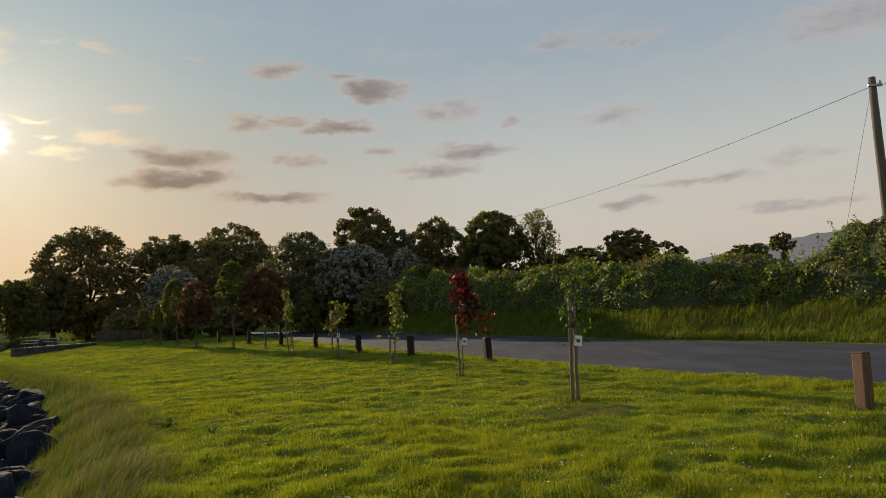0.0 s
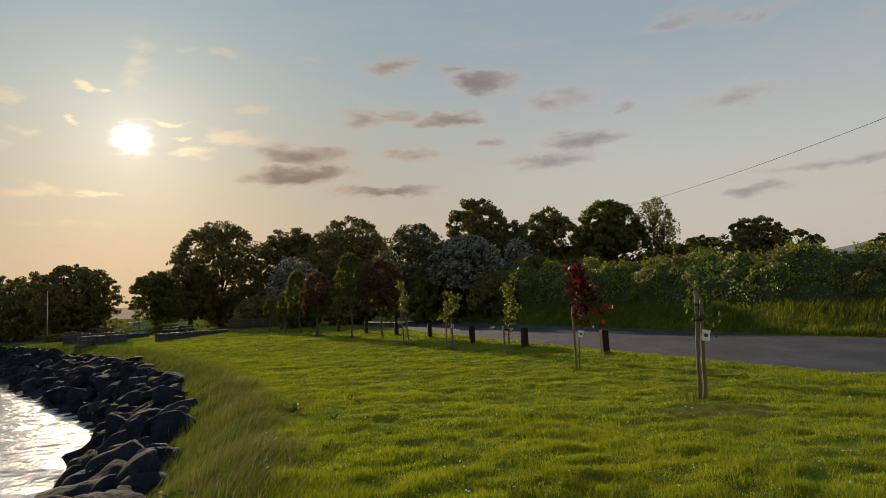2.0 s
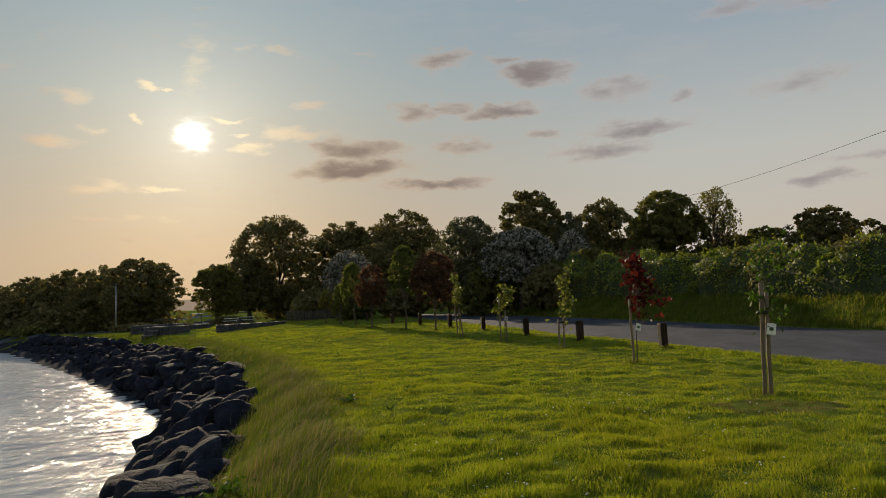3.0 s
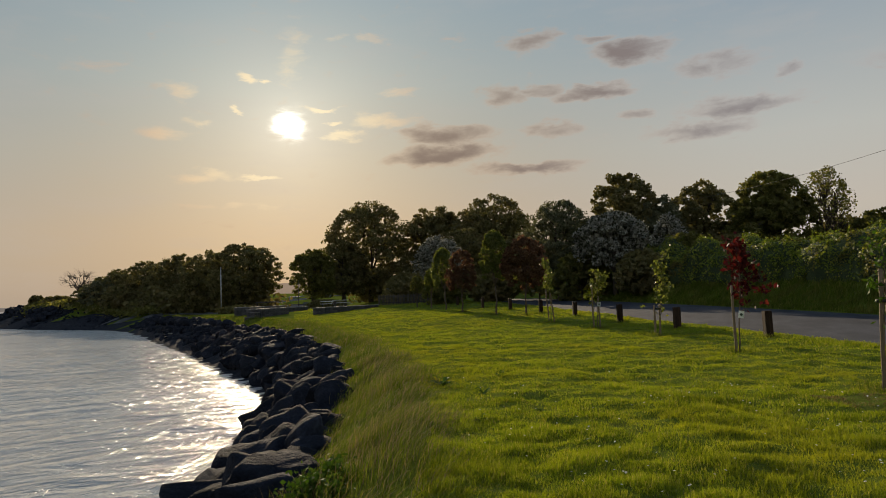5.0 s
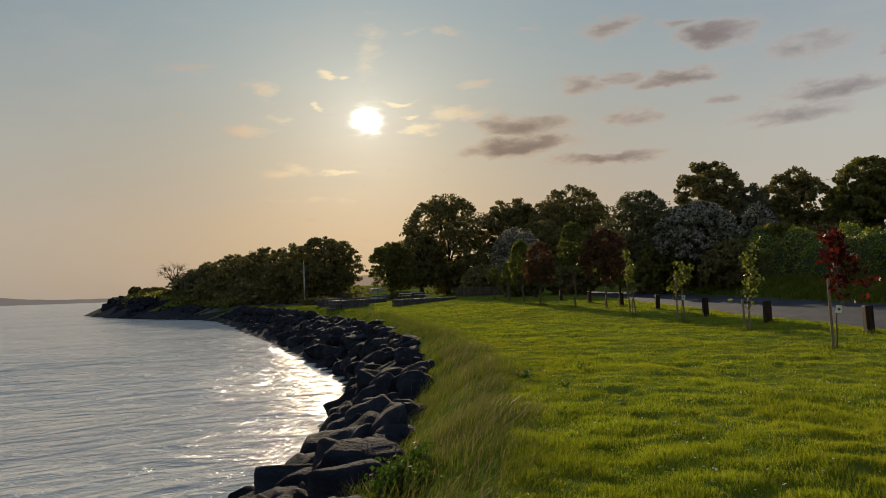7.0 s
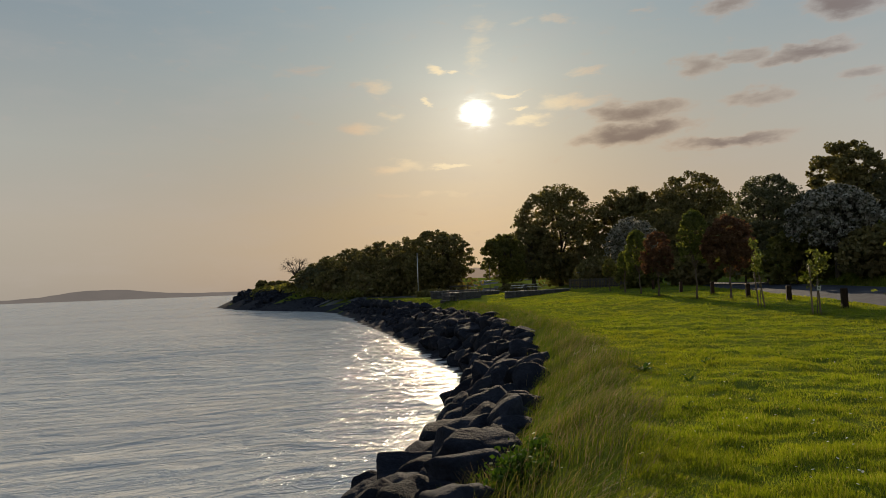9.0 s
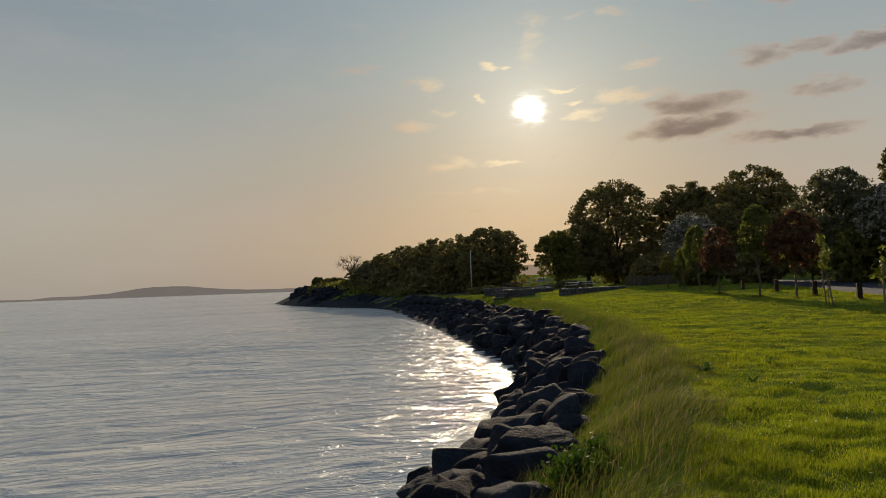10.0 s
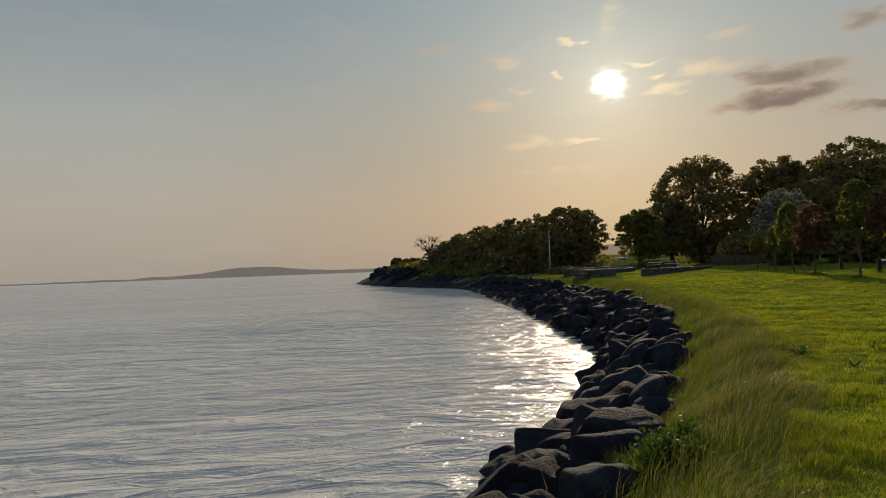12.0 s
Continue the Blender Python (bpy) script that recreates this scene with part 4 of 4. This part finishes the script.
# ---------------------------------------------------------------- grass
def blades(P, height, width, rng, mat, name, bend=.35, wind=(0, 0), segs=1):
    """Tapered blades standing on ground places P; segs 1: a triangle, 2: a bent strip with a pointed end."""
    n = len(P)
    q = rng.uniform(0, 2 * np.pi, n)
    side = np.column_stack([np.cos(q), np.sin(q), np.zeros(n)]) * (width / 2)[:, None]
    leanv = np.column_stack([rng.normal(size=n) * bend + wind[0], rng.normal(size=n) * bend + wind[1], np.ones(n)])
    tip = P + leanv / np.linalg.norm(leanv, axis=1)[:, None] * height[:, None]
    if segs == 1:
        V = np.stack([P - side, P + side, tip], 1).reshape(-1, 3)
        return mesh_np(name, V, np.arange(3 * n).reshape(-1, 3), mat)
    midp = P + np.array([.30, .30, .62]) * (tip - P)
    m2 = midp * 1.0
    V = np.stack([P - side, P + side, m2 + side * .75, m2 - side * .75, tip + side * .12, tip - side * .12], 1).reshape(-1, 3)
    k = np.arange(n)[:, None] * 6
    F = np.concatenate([k + np.array([[0, 1, 2, 3]]), k + np.array([[3, 2, 4, 5]])], 1).reshape(-1, 4)
    return mesh_np(name, V, F, mat)


rng = np.random.default_rng(21)
n = 900000
a = np.radians(rng.uniform(-38, 34, n))
r = np.exp(rng.uniform(math.log(4.6), math.log(75), n))
X, Y = -np.sin(a) * r, np.cos(a) * r
ok = (signed(X, Y, CREST) > .05) & (signed(X, Y, ROAD_NEAR) < .25 + .12 * vnoise(X, Y, .6))
X, Y, r = X[ok], Y[ok], r[ok]
# thinner turf close by and behind
n = 90000
rx_, ry_ = rng.uniform(-16, 16, n), rng.uniform(-24, 14, n)
ok = (np.hypot(rx_, ry_) < 4.6) | (ry_ < 0) | (np.abs(np.arctan2(-rx_, ry_)) > radians(36))
ok &= (signed(rx_, ry_, CREST) > .05) & (signed(rx_, ry_, ROAD_NEAR) < .2) & (np.hypot(rx_, ry_) > .5)
X, Y, r = np.concatenate([X, rx_[ok]]), np.concatenate([Y, ry_[ok]]), np.concatenate([r, np.full(ok.sum(), 12.0)])
tuft = .45 + .5 * vnoise(X, Y, .19) + .35 * vnoise(X + 9, Y, .45) + .3 * vnoise(X, Y, 1.3)
ok = rng.uniform(size=len(X)) < .78 + .35 * tuft
X, Y, r, tuft = X[ok], Y[ok], r[ok], tuft[ok]
Z = lie(X, Y)
hgt = (.027 + .058 * np.clip(tuft, 0, 1.4) ** 1.6) * rng.uniform(.6, 1.35, len(X)) * (1 + r * .004)
edge = step(.9, 0, np.abs(signed(X, Y, ROAD_NEAR) + .7))
hgt *= 1 + .7 * edge
wid = .0055 * (1 + r / 9)
bare_x, bare_y = polar(-11.0, 10.0)
dry = np.hypot((X - bare_x) / 1.25, (Y - bare_y) / .7) + .3 * vnoise(X, Y, .3) < .72
P = np.column_stack([X, Y, Z - .01])
lawn = new("lawn_grass", blades(P[~dry], hgt[~dry], wid[~dry], rng, M_GRASS, "lawn_grass", .45, (.05, -.05)))
tagged(lawn, "short uneven sunlit green lawn grass", "grass", kind="stuff")
thin = dry & (rng.uniform(size=len(X)) < .95)
dryg = new("dry_grass", blades(P[thin], hgt[thin] * .95, wid[thin] * 1.2, rng, M_DRY, "dry_grass", .8))
tagged(dryg, "dry trampled grass around a staked sapling", "grass", kind="stuff")


def stand(name, label, X, Y, lo, hi, width, mat, rng, wind, bend=.3, taper=False):
    Z = lie(X, Y)
    h = rng.uniform(lo, hi, len(X)) * (.75 + .3 * vnoise(X, Y, .8) + .25 * vnoise(X + 5, Y, .33))
    gust = 1 + .6 * vnoise(X, Y, .5) + .3 * vnoise(X, Y + 8, 1.6)
    wind = (wind[0] * gust, wind[1] + .22 * vnoise(X + 30, Y, .6))
    if taper:
        h *= .2 + .8 * step(1.15, -.7, signed(X, Y, CREST) + .25 * vnoise(X, Y, .5))
    ob = new(name, blades(np.column_stack([X, Y, Z - .03]), h, np.full(len(X), width) * (1 + np.hypot(X, Y) / 25), rng, mat, name, bend, wind, 2))
    return tagged(ob, label, "grass", kind="stuff")


def along(line, lo, hi, n, rng, keep, power=1.0):
    """Random places beside a plan line: offset lo to hi to its right."""
    seg = np.gradient(line, axis=0)
    L = np.linalg.norm(seg, axis=1)
    mid_d = np.hypot(line[:, 0], line[:, 1])
    wgt = L * keep(line) / (mid_d + 4) ** power
    k = rng.choice(len(line), n, p=wgt / wgt.sum())
    t = seg[k] / L[k][:, None]
    off = rng.uniform(lo, hi, n)
    p = line[k] + seg[k] * rng.uniform(-.5, .5, n)[:, None] + np.column_stack([t[:, 1], -t[:, 0]]) * off[:, None]
    return p[:, 0], p[:, 1]


fine_crest = spline(CREST, .4)
X, Y = along(fine_crest, -2.5, 1.2, 118000, rng, lambda l: (l[:, 1] > -20) & (l[:, 1] < 75), 1.0)
w_ = signed(X, Y, WATER)
c_ = np.clip(-signed(X, Y, CREST), 0, None)
ok = c_ / (c_ + np.abs(w_) + .01) < .38 + .06 * vnoise(X, Y, .7)
stand("bank_grass", "long wind-blown grass on the edge of the bank", X[ok], Y[ok], .17, .44, .0055, M_LONG, rng, (.75, -.15), .32, True)
X, Y = along(fine_crest, -1.6, .35, 4500, rng, lambda l: (l[:, 1] > 2.5) & (l[:, 1] < 40), 1.2)
X2, Y2 = along(fine_crest, -.9, .5, 1500, rng, lambda l: (l[:, 1] > 6) & (l[:, 1] < 17), .6)
X, Y = np.concatenate([X, X2]), np.concatenate([Y, Y2])
stand("seed_grass", "pale flowering grass heads along the bank", X, Y, .26, .5, .0045, M_SEED, rng, (.7, -.15), .25, True)
X, Y = along(spline(ROAD_FAR, .4), -.12, 3.1, 52000, rng, lambda l: (l[:, 1] > 8) & (l[:, 1] < 62), .6)
stand("verge_grass", "long green grass on the bank below the hedge", X, Y, .16, .56, .013, M_VERGE, rng, (.35, -.35))

sx0, sy0 = polar(33.2, 6.6)
X, Y = sx0 + rng.normal(size=90) * .5, sy0 + rng.normal(size=90) * .4
stand("dry_stalks", "pale dry grass stalks among the boulders", X, Y, .2, .5, .006, M_SEED, rng, (.1, 0), .5)

# tufts round the posts
TX, TY = [], []
for a_, d_ in ((-31.25, 10.2), (-3.6, 20.85), (2.85, 25.1), (7.2, 29.4), (10.75, 34.3), (13.5, 39.3), (16, 44.6), (-10.2, 11.1), (-1.3, 16.7), (4.38, 21.7), (9.08, 26.2), (12.7, 29.8), (14.8, 37.2), (17.3, 39.8), (20, 44.5)):
    x, y = polar(a_, d_)
    q, rr = rng.uniform(0, 6.28, 260), rng.uniform(.1, .42, 260)
    TX.append(x + np.cos(q) * rr)
    TY.append(y + np.sin(q) * rr)
stand("post_tufts", "unmown grass tufts round posts and saplings", np.concatenate(TX), np.concatenate(TY), .1, .26, .008, M_VERGE, rng, (0, 0), .4)

# daisies
n = 420
a = np.radians(rng.uniform(-36, 26, n))
r = rng.uniform(5.2, 13, n)
X, Y = -np.sin(a) * r, np.cos(a) * r
ok = (vnoise(X, Y, 1.5) > .1) & (signed(X, Y, CREST) > .6) & (signed(X, Y, ROAD_NEAR) < -1)
X, Y = X[ok], Y[ok]
C = np.column_stack([X, Y, lie(X, Y) + .085])
ang = np.linspace(0, 2 * np.pi, 7)[:-1]
b = Build()
for c in C:
    tilt = rng.normal(size=2) * .3
    ring = c + .011 * np.column_stack([np.cos(ang), np.sin(ang), tilt[0] * np.cos(ang) + tilt[1] * np.sin(ang)])
    b.add(np.concatenate([ring, [c + [0, 0, .004]]]), [[0, 1, 2, 6], [2, 3, 4, 6], [4, 5, 0, 6]])
daisies = new("daisies", b.mesh("daisies", M_PETAL))
tagged(daisies, "scattered small white daisies in the lawn", "flowers", kind="stuff")


# broad-leaved weeds
def weed_leaf():
    """One arched dock leaf, a metre long, along x."""
    t = np.linspace(0, 1, 6)
    c = np.column_stack([t, 0 * t, .55 * np.sin(t * 2.0)])
    w = np.column_stack([0 * t, .17 * np.sin(np.pi * np.clip(t * .93 + .06, 0, 1)), 0 * t])
    V = np.concatenate([c - w + [0, 0, .03], c, c + w + [0, 0, .03]])
    k = np.arange(5)[:, None]
    return mesh_np("leaf", V, np.concatenate([k + [[0, 1, 7, 6]], k + [[6, 7, 13, 12]]]), M_WEED, True)


WEED_LEAF = weed_leaf()


def weed(x, y, n, L, label, seed):
    rng = np.random.default_rng(seed)
    ob = thing("weed", pose(x, y, float(lie([x], [y])[0]) - .01), label, "weed", "dock weeds in the lawn")
    for _ in range(n):
        l = L * rng.uniform(.6, 1.2)
        part("leaf", WEED_LEAF, ob, "", pose(0, 0, 0, rng.normal() * 12, rng.uniform(-25, 20), rng.uniform(0, 360)) @ Matrix.Diagonal((l, l, l, 1)))
    return ob


for k, (a_, d_, n_, L_) in enumerate(((19.5, 8.2, 9, .12), (19.0, 10.4, 10, .14), (14.5, 9.0, 8, .09), (17.5, 12.5, 9, .12), (3.0, 8.4, 8, .09), (6.5, 7.4, 9, .08), (22.3, 11.6, 14, .2), (12, 13.5, 8, .12), (-6, 7.8, 9, .08))):
    weed(*polar(a_, d_), n_, L_, "broad-leaved dock rosette growing in the lawn", 200 + k)


def bank_plant(a_, d_, r_, n_, seed, label):
    rng = np.random.default_rng(seed)
    x, y = polar(a_, d_)
    ob = thing("bank_plant", pose(x, y, float(lie([x], [y])[0])), label, "plant")
    b, P = Build(), []
    for _ in range(34):
        e = np.array([rng.normal() * r_ * .6, rng.normal() * r_ * .6, rng.uniform(.25, .75) * r_ * 1.3])
        b.add(*tube(limb_path(rng, np.array([0, 0, -.05]), e, 4), [.008, .006, .004, .002], 4))
        P.append(e * rng.uniform(.4, 1.05, (n_ // 34, 1)) + rng.normal(size=(n_ // 34, 3)) * .06)
    part("stems", b.mesh("stems", M_WEED), ob)
    part("foliage", mesh_np("foliage", *leaves(np.concatenate(P), .034, rng, 1.6), M_WEED), ob)


bank_plant(33.4, 6.1, .22, 2600, 301, "leafy green weed growing over the rocks")
bank_plant(31.8, 6.6, .17, 1800, 302, "leafy green weed growing over the rocks")


# ---------------------------------------------------------------- park walls, fence and poles beyond the lawn
def park_wall(p0, p1, h, w, label, base=None):
    """Low wall of coursed stone blocks with a coping."""
    (x0, y0), (x1, y1) = polar(*p0), polar(*p1)
    L = math.hypot(x1 - x0, y1 - y0)
    z = min(lie1(x0, y0), lie1(x1, y1)) if base is None else base
    ob = thing("park_wall", Matrix.Translation(((x0 + x1) / 2, (y0 + y1) / 2, z)) @ Matrix.Rotation(math.atan2(y1 - y0, x1 - x0), 4, "Z"), label, "wall", "low park walls")
    rows = max(2, round((h + .3) / .22))
    m = max(3, round(L / .55))
    bl = bm_mesh("block", box_bm(L / m - .012, w, (h + .3) / rows - .012, .012, 1), M_WALL)
    if m * rows <= 260:
        for rr in range(rows):
            for k in range(m):
                jit = random.uniform(-.012, .012)
                part("block", bl, ob, "", pose(-L / 2 + (k + .5) * L / m, jit, -.3 + (rr + .5) * (h + .3) / rows))
    core = box_bm(L - .03, w - .05, h + .28, .0, 1, (0, 0, (h - .3) / 2))
    part("core", bm_mesh("core", core, M_WALL), ob)
    part("coping", bm_mesh("coping", box_bm(L + .08, w + .08, .07, .015, 1, (0, 0, h + .035)), M_COPING), ob, "paler flat stone coping")
    return ob


park_wall((32.35, 56), (27.2, 63), .52, .4, "low dark stone wall bordering the lawn")
park_wall((37.6, 58), (34.6, 62), .75, .5, "short dark stone wall block by the shore")
park_wall((35.8, 66), (33.0, 70), .45, .4, "low dark stone wall by the park path")
park_wall((43.6, 74), (38.0, 70), .5, .35, "long low sea wall with pale coping")
park_wall((38.6, 66), (34.8, 72), .75, .35, "long low sea wall with pale coping")
for k in range(3):
    a_, d_ = 37.75 - k * .45, 57 + k * .3
    park_wall((a_, d_), (a_ - .35, d_ + .2), .28 + .2 * k, .8, "stone step beside the wall")


def rail_fence(p0, p1, n, h, label):
    (x0, y0), (x1, y1) = polar(*p0), polar(*p1)
    L = math.hypot(x1 - x0, y1 - y0)
    ob = thing("park_fence", Matrix.Translation(((x0 + x1) / 2, (y0 + y1) / 2, min(lie1(x0, y0), lie1(x1, y1)))) @ Matrix.Rotation(math.atan2(y1 - y0, x1 - x0), 4, "Z"), label, "fence")
    pm = bm_mesh("post", box_bm(.1, .1, h + .3, .01, 1, (0, 0, (h - .3) / 2)), M_DARKWOOD)
    for k in range(n):
        part("post", pm, ob, "", pose(-L / 2 + k * L / (n - 1), 0, 0))
    sm = bm_mesh("slat", box_bm(.075, .025, h * .9, .004, 1, (0, -.07, h * .5)), M_DARKWOOD)
    for k in range(int(L / .14)):
        part("slat", sm, ob, "", pose(-L / 2 + .07 + k * .14, 0, random.uniform(-.02, .02)))
    for zz in (.25, .8):
        part("rail", bm_mesh("rail", box_bm(L, .04, .09, .008, 1, (0, -.035, h * zz)), M_DARKWOOD), ob)
    return ob


rail_fence((27.0, 67), (22.4, 66), 12, 1.05, "weathered grey wooden fence by the park entrance")


def mast(a_, d_, top, r0, label, mat, name):
    x, y = polar(a_, d_)
    z = lie1(x, y)
    ob = thing(name, pose(x, y, z), label, "pole")
    H = 1.5 + top * d_ - z
    part("shaft", mesh_np("shaft", *tube([(0, 0, -.2), (0, 0, H * .5), (0, 0, H)], [r0, r0 * .8, r0 * .5], 10), mat, True), ob)
    part("base", mesh_np("base", *tube([(0, 0, -.1), (0, 0, .22), (0, 0, .3)], [r0 * 2.2, r0 * 2.2, r0 * 1.3], 12), mat, True), ob)
    part("finial", mesh_np("finial", *tube([(0, 0, H), (0, 0, H + r0), (0, 0, H + r0 * 2)], [r0 * .6, r0, r0 * .5], 8), mat, True), ob)


mast(39.7, 82, .049, .07, "slim pale steel flagpole without a flag", M_STEEL, "flagpole")
mast(33.6, 92, .028, .06, "slim dark lamp post by the park path", M_POLE, "lamp_post")
mast(22.9, 60, .012, .05, "thin pole standing by the park fence", M_POLE, "post")

# open shelter among the trees
x, y = polar(36.2, 96)
hut = thing("park_shelter", pose(x, y, lie1(x, y), 0, 0, 36), "small open-sided wooden park shelter under trees", "shelter")
pm = bm_mesh("post", box_bm(.14, .14, 2.3, .01, 1, (0, 0, 1.1)), M_DARKWOOD)
for sx_ in (-1.2, 1.2):
    for sy_ in (-.8, .8):
        part("post", pm, hut, "", pose(sx_, sy_, 0))
part("roof", bm_mesh("roof", box_bm(3.0, 2.2, .16, .03, 1, (0, 0, 2.32)), M_DARKWOOD), hut)
part("back_panel", bm_mesh("back_panel", box_bm(2.3, .06, 1.3, .01, 1, (0, .8, 1.0)), M_DARKWOOD), hut)
part("bench", bm_mesh("bench", box_bm(2.2, .4, .08, .01, 1, (0, .5, .45)), M_DARKWOOD), hut)


def picnic_table(a_, d_, turn):
    x, y = polar(a_, d_)
    ob = thing("picnic_table", pose(x, y, lie1(x, y), 0, 0, turn), "pale picnic table with fixed benches under the trees", "table", "picnic tables")
    part("tabletop", bm_mesh("tabletop", box_bm(1.8, .75, .06, .01, 1, (0, 0, .74)), M_WHITE), ob)
    for s in (-.65, .65):
        part("bench", bm_mesh("bench", box_bm(1.8, .26, .05, .01, 1, (0, s, .45)), M_WHITE), ob)
    for s in (-.7, .7):
        part("leg", bm_mesh("leg", box_bm(.08, 1.4, .08, .01, 1, (s, 0, .4)), M_DARKWOOD), ob)
        part("leg", bm_mesh("leg", box_bm(.08, .5, .72, .01, 1, (s, 0, .36)), M_DARKWOOD), ob)


picnic_table(31.2, 84, 20)
picnic_table(30.2, 80, 60)
picnic_table(34.4, 86, -10)


# ---------------------------------------------------------------- rocks
def boulder_mesh(seed, level):
    """An angular block: a ball cut back by random planes, then roughened."""
    rng = np.random.default_rng(seed)
    bm = bmesh.new()
    bmesh.ops.create_icosphere(bm, subdivisions=level, radius=1)
    V = np.array([v.co for v in bm.verts])
    for _ in range(15):
        nrm = rng.normal(size=3)
        nrm /= np.linalg.norm(nrm)
        cut = rng.uniform(.52, .84)
        over = np.clip(V @ nrm - cut, 0, None)
        V -= over[:, None] * nrm * .97
    edges = np.array([[v.index for v in e.verts] for e in bm.edges])
    for _ in range(1 if level > 2 else 0):
        total, count = np.zeros_like(V), np.zeros(len(V))
        for a_, b_ in ((0, 1), (1, 0)):
            np.add.at(total, edges[:, a_], V[edges[:, b_]])
            np.add.at(count, edges[:, a_], 1)
        V = .4 * V + .6 * total / count[:, None]
    V *= np.array([1, rng.uniform(.66, .95), rng.uniform(.5, .75)])
    V += .035 * np.column_stack([vnoise(V[:, 1] * 3 + seed, V[:, 2] * 3 + k * 7, .5) for k in range(3)])
    for v, c in zip(bm.verts, V):
        v.co = c
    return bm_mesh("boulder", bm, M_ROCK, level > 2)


SHAPES = [boulder_mesh(400 + k, 4) for k in range(12)]
SHAPES_FAR = [boulder_mesh(430 + k, 2) for k in range(8)]
rng = np.random.default_rng(31)
revetment = thing("rock_revetment", pose(0, 0, 0), "sloping bank of dark angular armour boulders above the water", "rocks", kind="structure")
line_c = spline(CREST, .5)
line_w = spline(WATER, .25)
spots = []
s = 0.0
k = 0
while k < len(line_c):
    c = line_c[k]
    if c[1] > -20:
        w = line_w[np.argmin(np.hypot(*(line_w - c).T))]
        W = np.linalg.norm(w - c)
        t = .37
        dist = np.hypot(*c)
        gap = .74 if dist < 32 else 1.0
        while t < .82:
            spots.append((*(c + (w - c) * (t + rng.uniform(-.03, .03)) + rng.normal(size=2) * .14), t, dist))
            t += gap * rng.uniform(.75, 1.1) / W
        k += max(1, int(gap * 1.8))
    else:
        k += 1
    if k >= len(line_c) or (c[0] < -80):
        break
spots = np.array(spots)
SZ = lie(spots[:, 0], spots[:, 1])
order = np.argsort(spots[:, 3] + 500 * (spots[:, 1] < 2.5))
near_i = order[:300]
for i in near_i:
    x, y, t, d = spots[i]
    sc = rng.uniform(.52, .92) * (1.0 if t > .5 else .8)
    m = pose(x, y, SZ[i] + sc * .02, rng.normal() * 22, rng.normal() * 22, rng.uniform(0, 360)) @ Matrix.Diagonal((sc, sc, sc, 1))
    ob = new("boulder", SHAPES[rng.integers(12)])
    ob.matrix_basis = m
    ob.parent = revetment
FV, FF, kk = [], [], 0
for i in order[300:]:
    x, y, t, d = spots[i]
    me = SHAPES_FAR[rng.integers(8)]
    co_ = np.empty(len(me.vertices) * 3)
    me.vertices.foreach_get("co", co_)
    co_ = co_.reshape(-1, 3)
    sc = rng.uniform(.5, .85)
    R_ = np.array(Euler((rng.normal() * .4, rng.normal() * .4, rng.uniform(0, 6.3))).to_matrix())
    FV.append(co_ @ R_.T * sc + [x, y, SZ[i] + sc * .15])
    fi = np.empty(len(me.polygons) * 3, int)
    me.polygons.foreach_get("vertices", fi)
    FF.append(fi.reshape(-1, 3) + kk)
    kk += len(co_)
# armour on the headland
hp = spline([(-97, 84), (-122, 93.5), (-150, 107.5), (-172, 120), (-176, 130), (-170, 140)], 1.0)
for _ in range(700):
    c = hp[rng.integers(len(hp))]
    x, y = c + rng.normal(size=2) * .6 + np.array([.15, .9]) * rng.uniform(-.8, 5.5)
    me = SHAPES_FAR[rng.integers(8)]
    co_ = np.empty(len(me.vertices) * 3)
    me.vertices.foreach_get("co", co_)
    sc = rng.uniform(.5, 1.1) * (1 if x < -122 else .35)
    R_ = np.array(Euler((rng.normal() * .4, rng.normal() * .4, rng.uniform(0, 6.3))).to_matrix())
    FV.append(co_.reshape(-1, 3) @ R_.T * sc + [x, y, float(lie([x], [y])[0]) + sc * .1])
    fi = np.empty(len(me.polygons) * 3, int)
    me.polygons.foreach_get("vertices", fi)
    FF.append(fi.reshape(-1, 3) + kk)
    kk += len(co_) // 3
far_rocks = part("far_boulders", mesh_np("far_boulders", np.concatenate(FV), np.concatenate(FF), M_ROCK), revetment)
far_rocks["kind"] = "stuff"
for me in SHAPES_FAR:
    bpy.data.meshes.remove(me)

# pebble beach below the headland: a thin sheet over the shore
bx = np.linspace(-104, -66, 60)
beach_w = np.interp(bx, WATER[::-1, 0][np.argsort(WATER[::-1, 0])], WATER[::-1, 1][np.argsort(WATER[::-1, 0])])
rowsV = []
for k, off in enumerate(np.linspace(-1.5, 7.5, 12)):
    yy = beach_w + off
    rowsV.append(np.column_stack([bx, yy, np.maximum(lie(bx, yy), SEA + .16 * off) + .06 + .05 * vnoise(bx, yy, .9)]))
BV = np.concatenate(rowsV)
i, j = np.meshgrid(np.arange(11), np.arange(59), indexing="ij")
BF = np.stack([i * 60 + j, i * 60 + j + 1, (i + 1) * 60 + j + 1, (i + 1) * 60 + j], -1).reshape(-1, 4)
beach = new("beach", mesh_np("beach", BV, BF, M_PEBBLE, True))
tagged(beach, "narrow grey pebble beach at the foot of the headland", "beach", kind="structure")
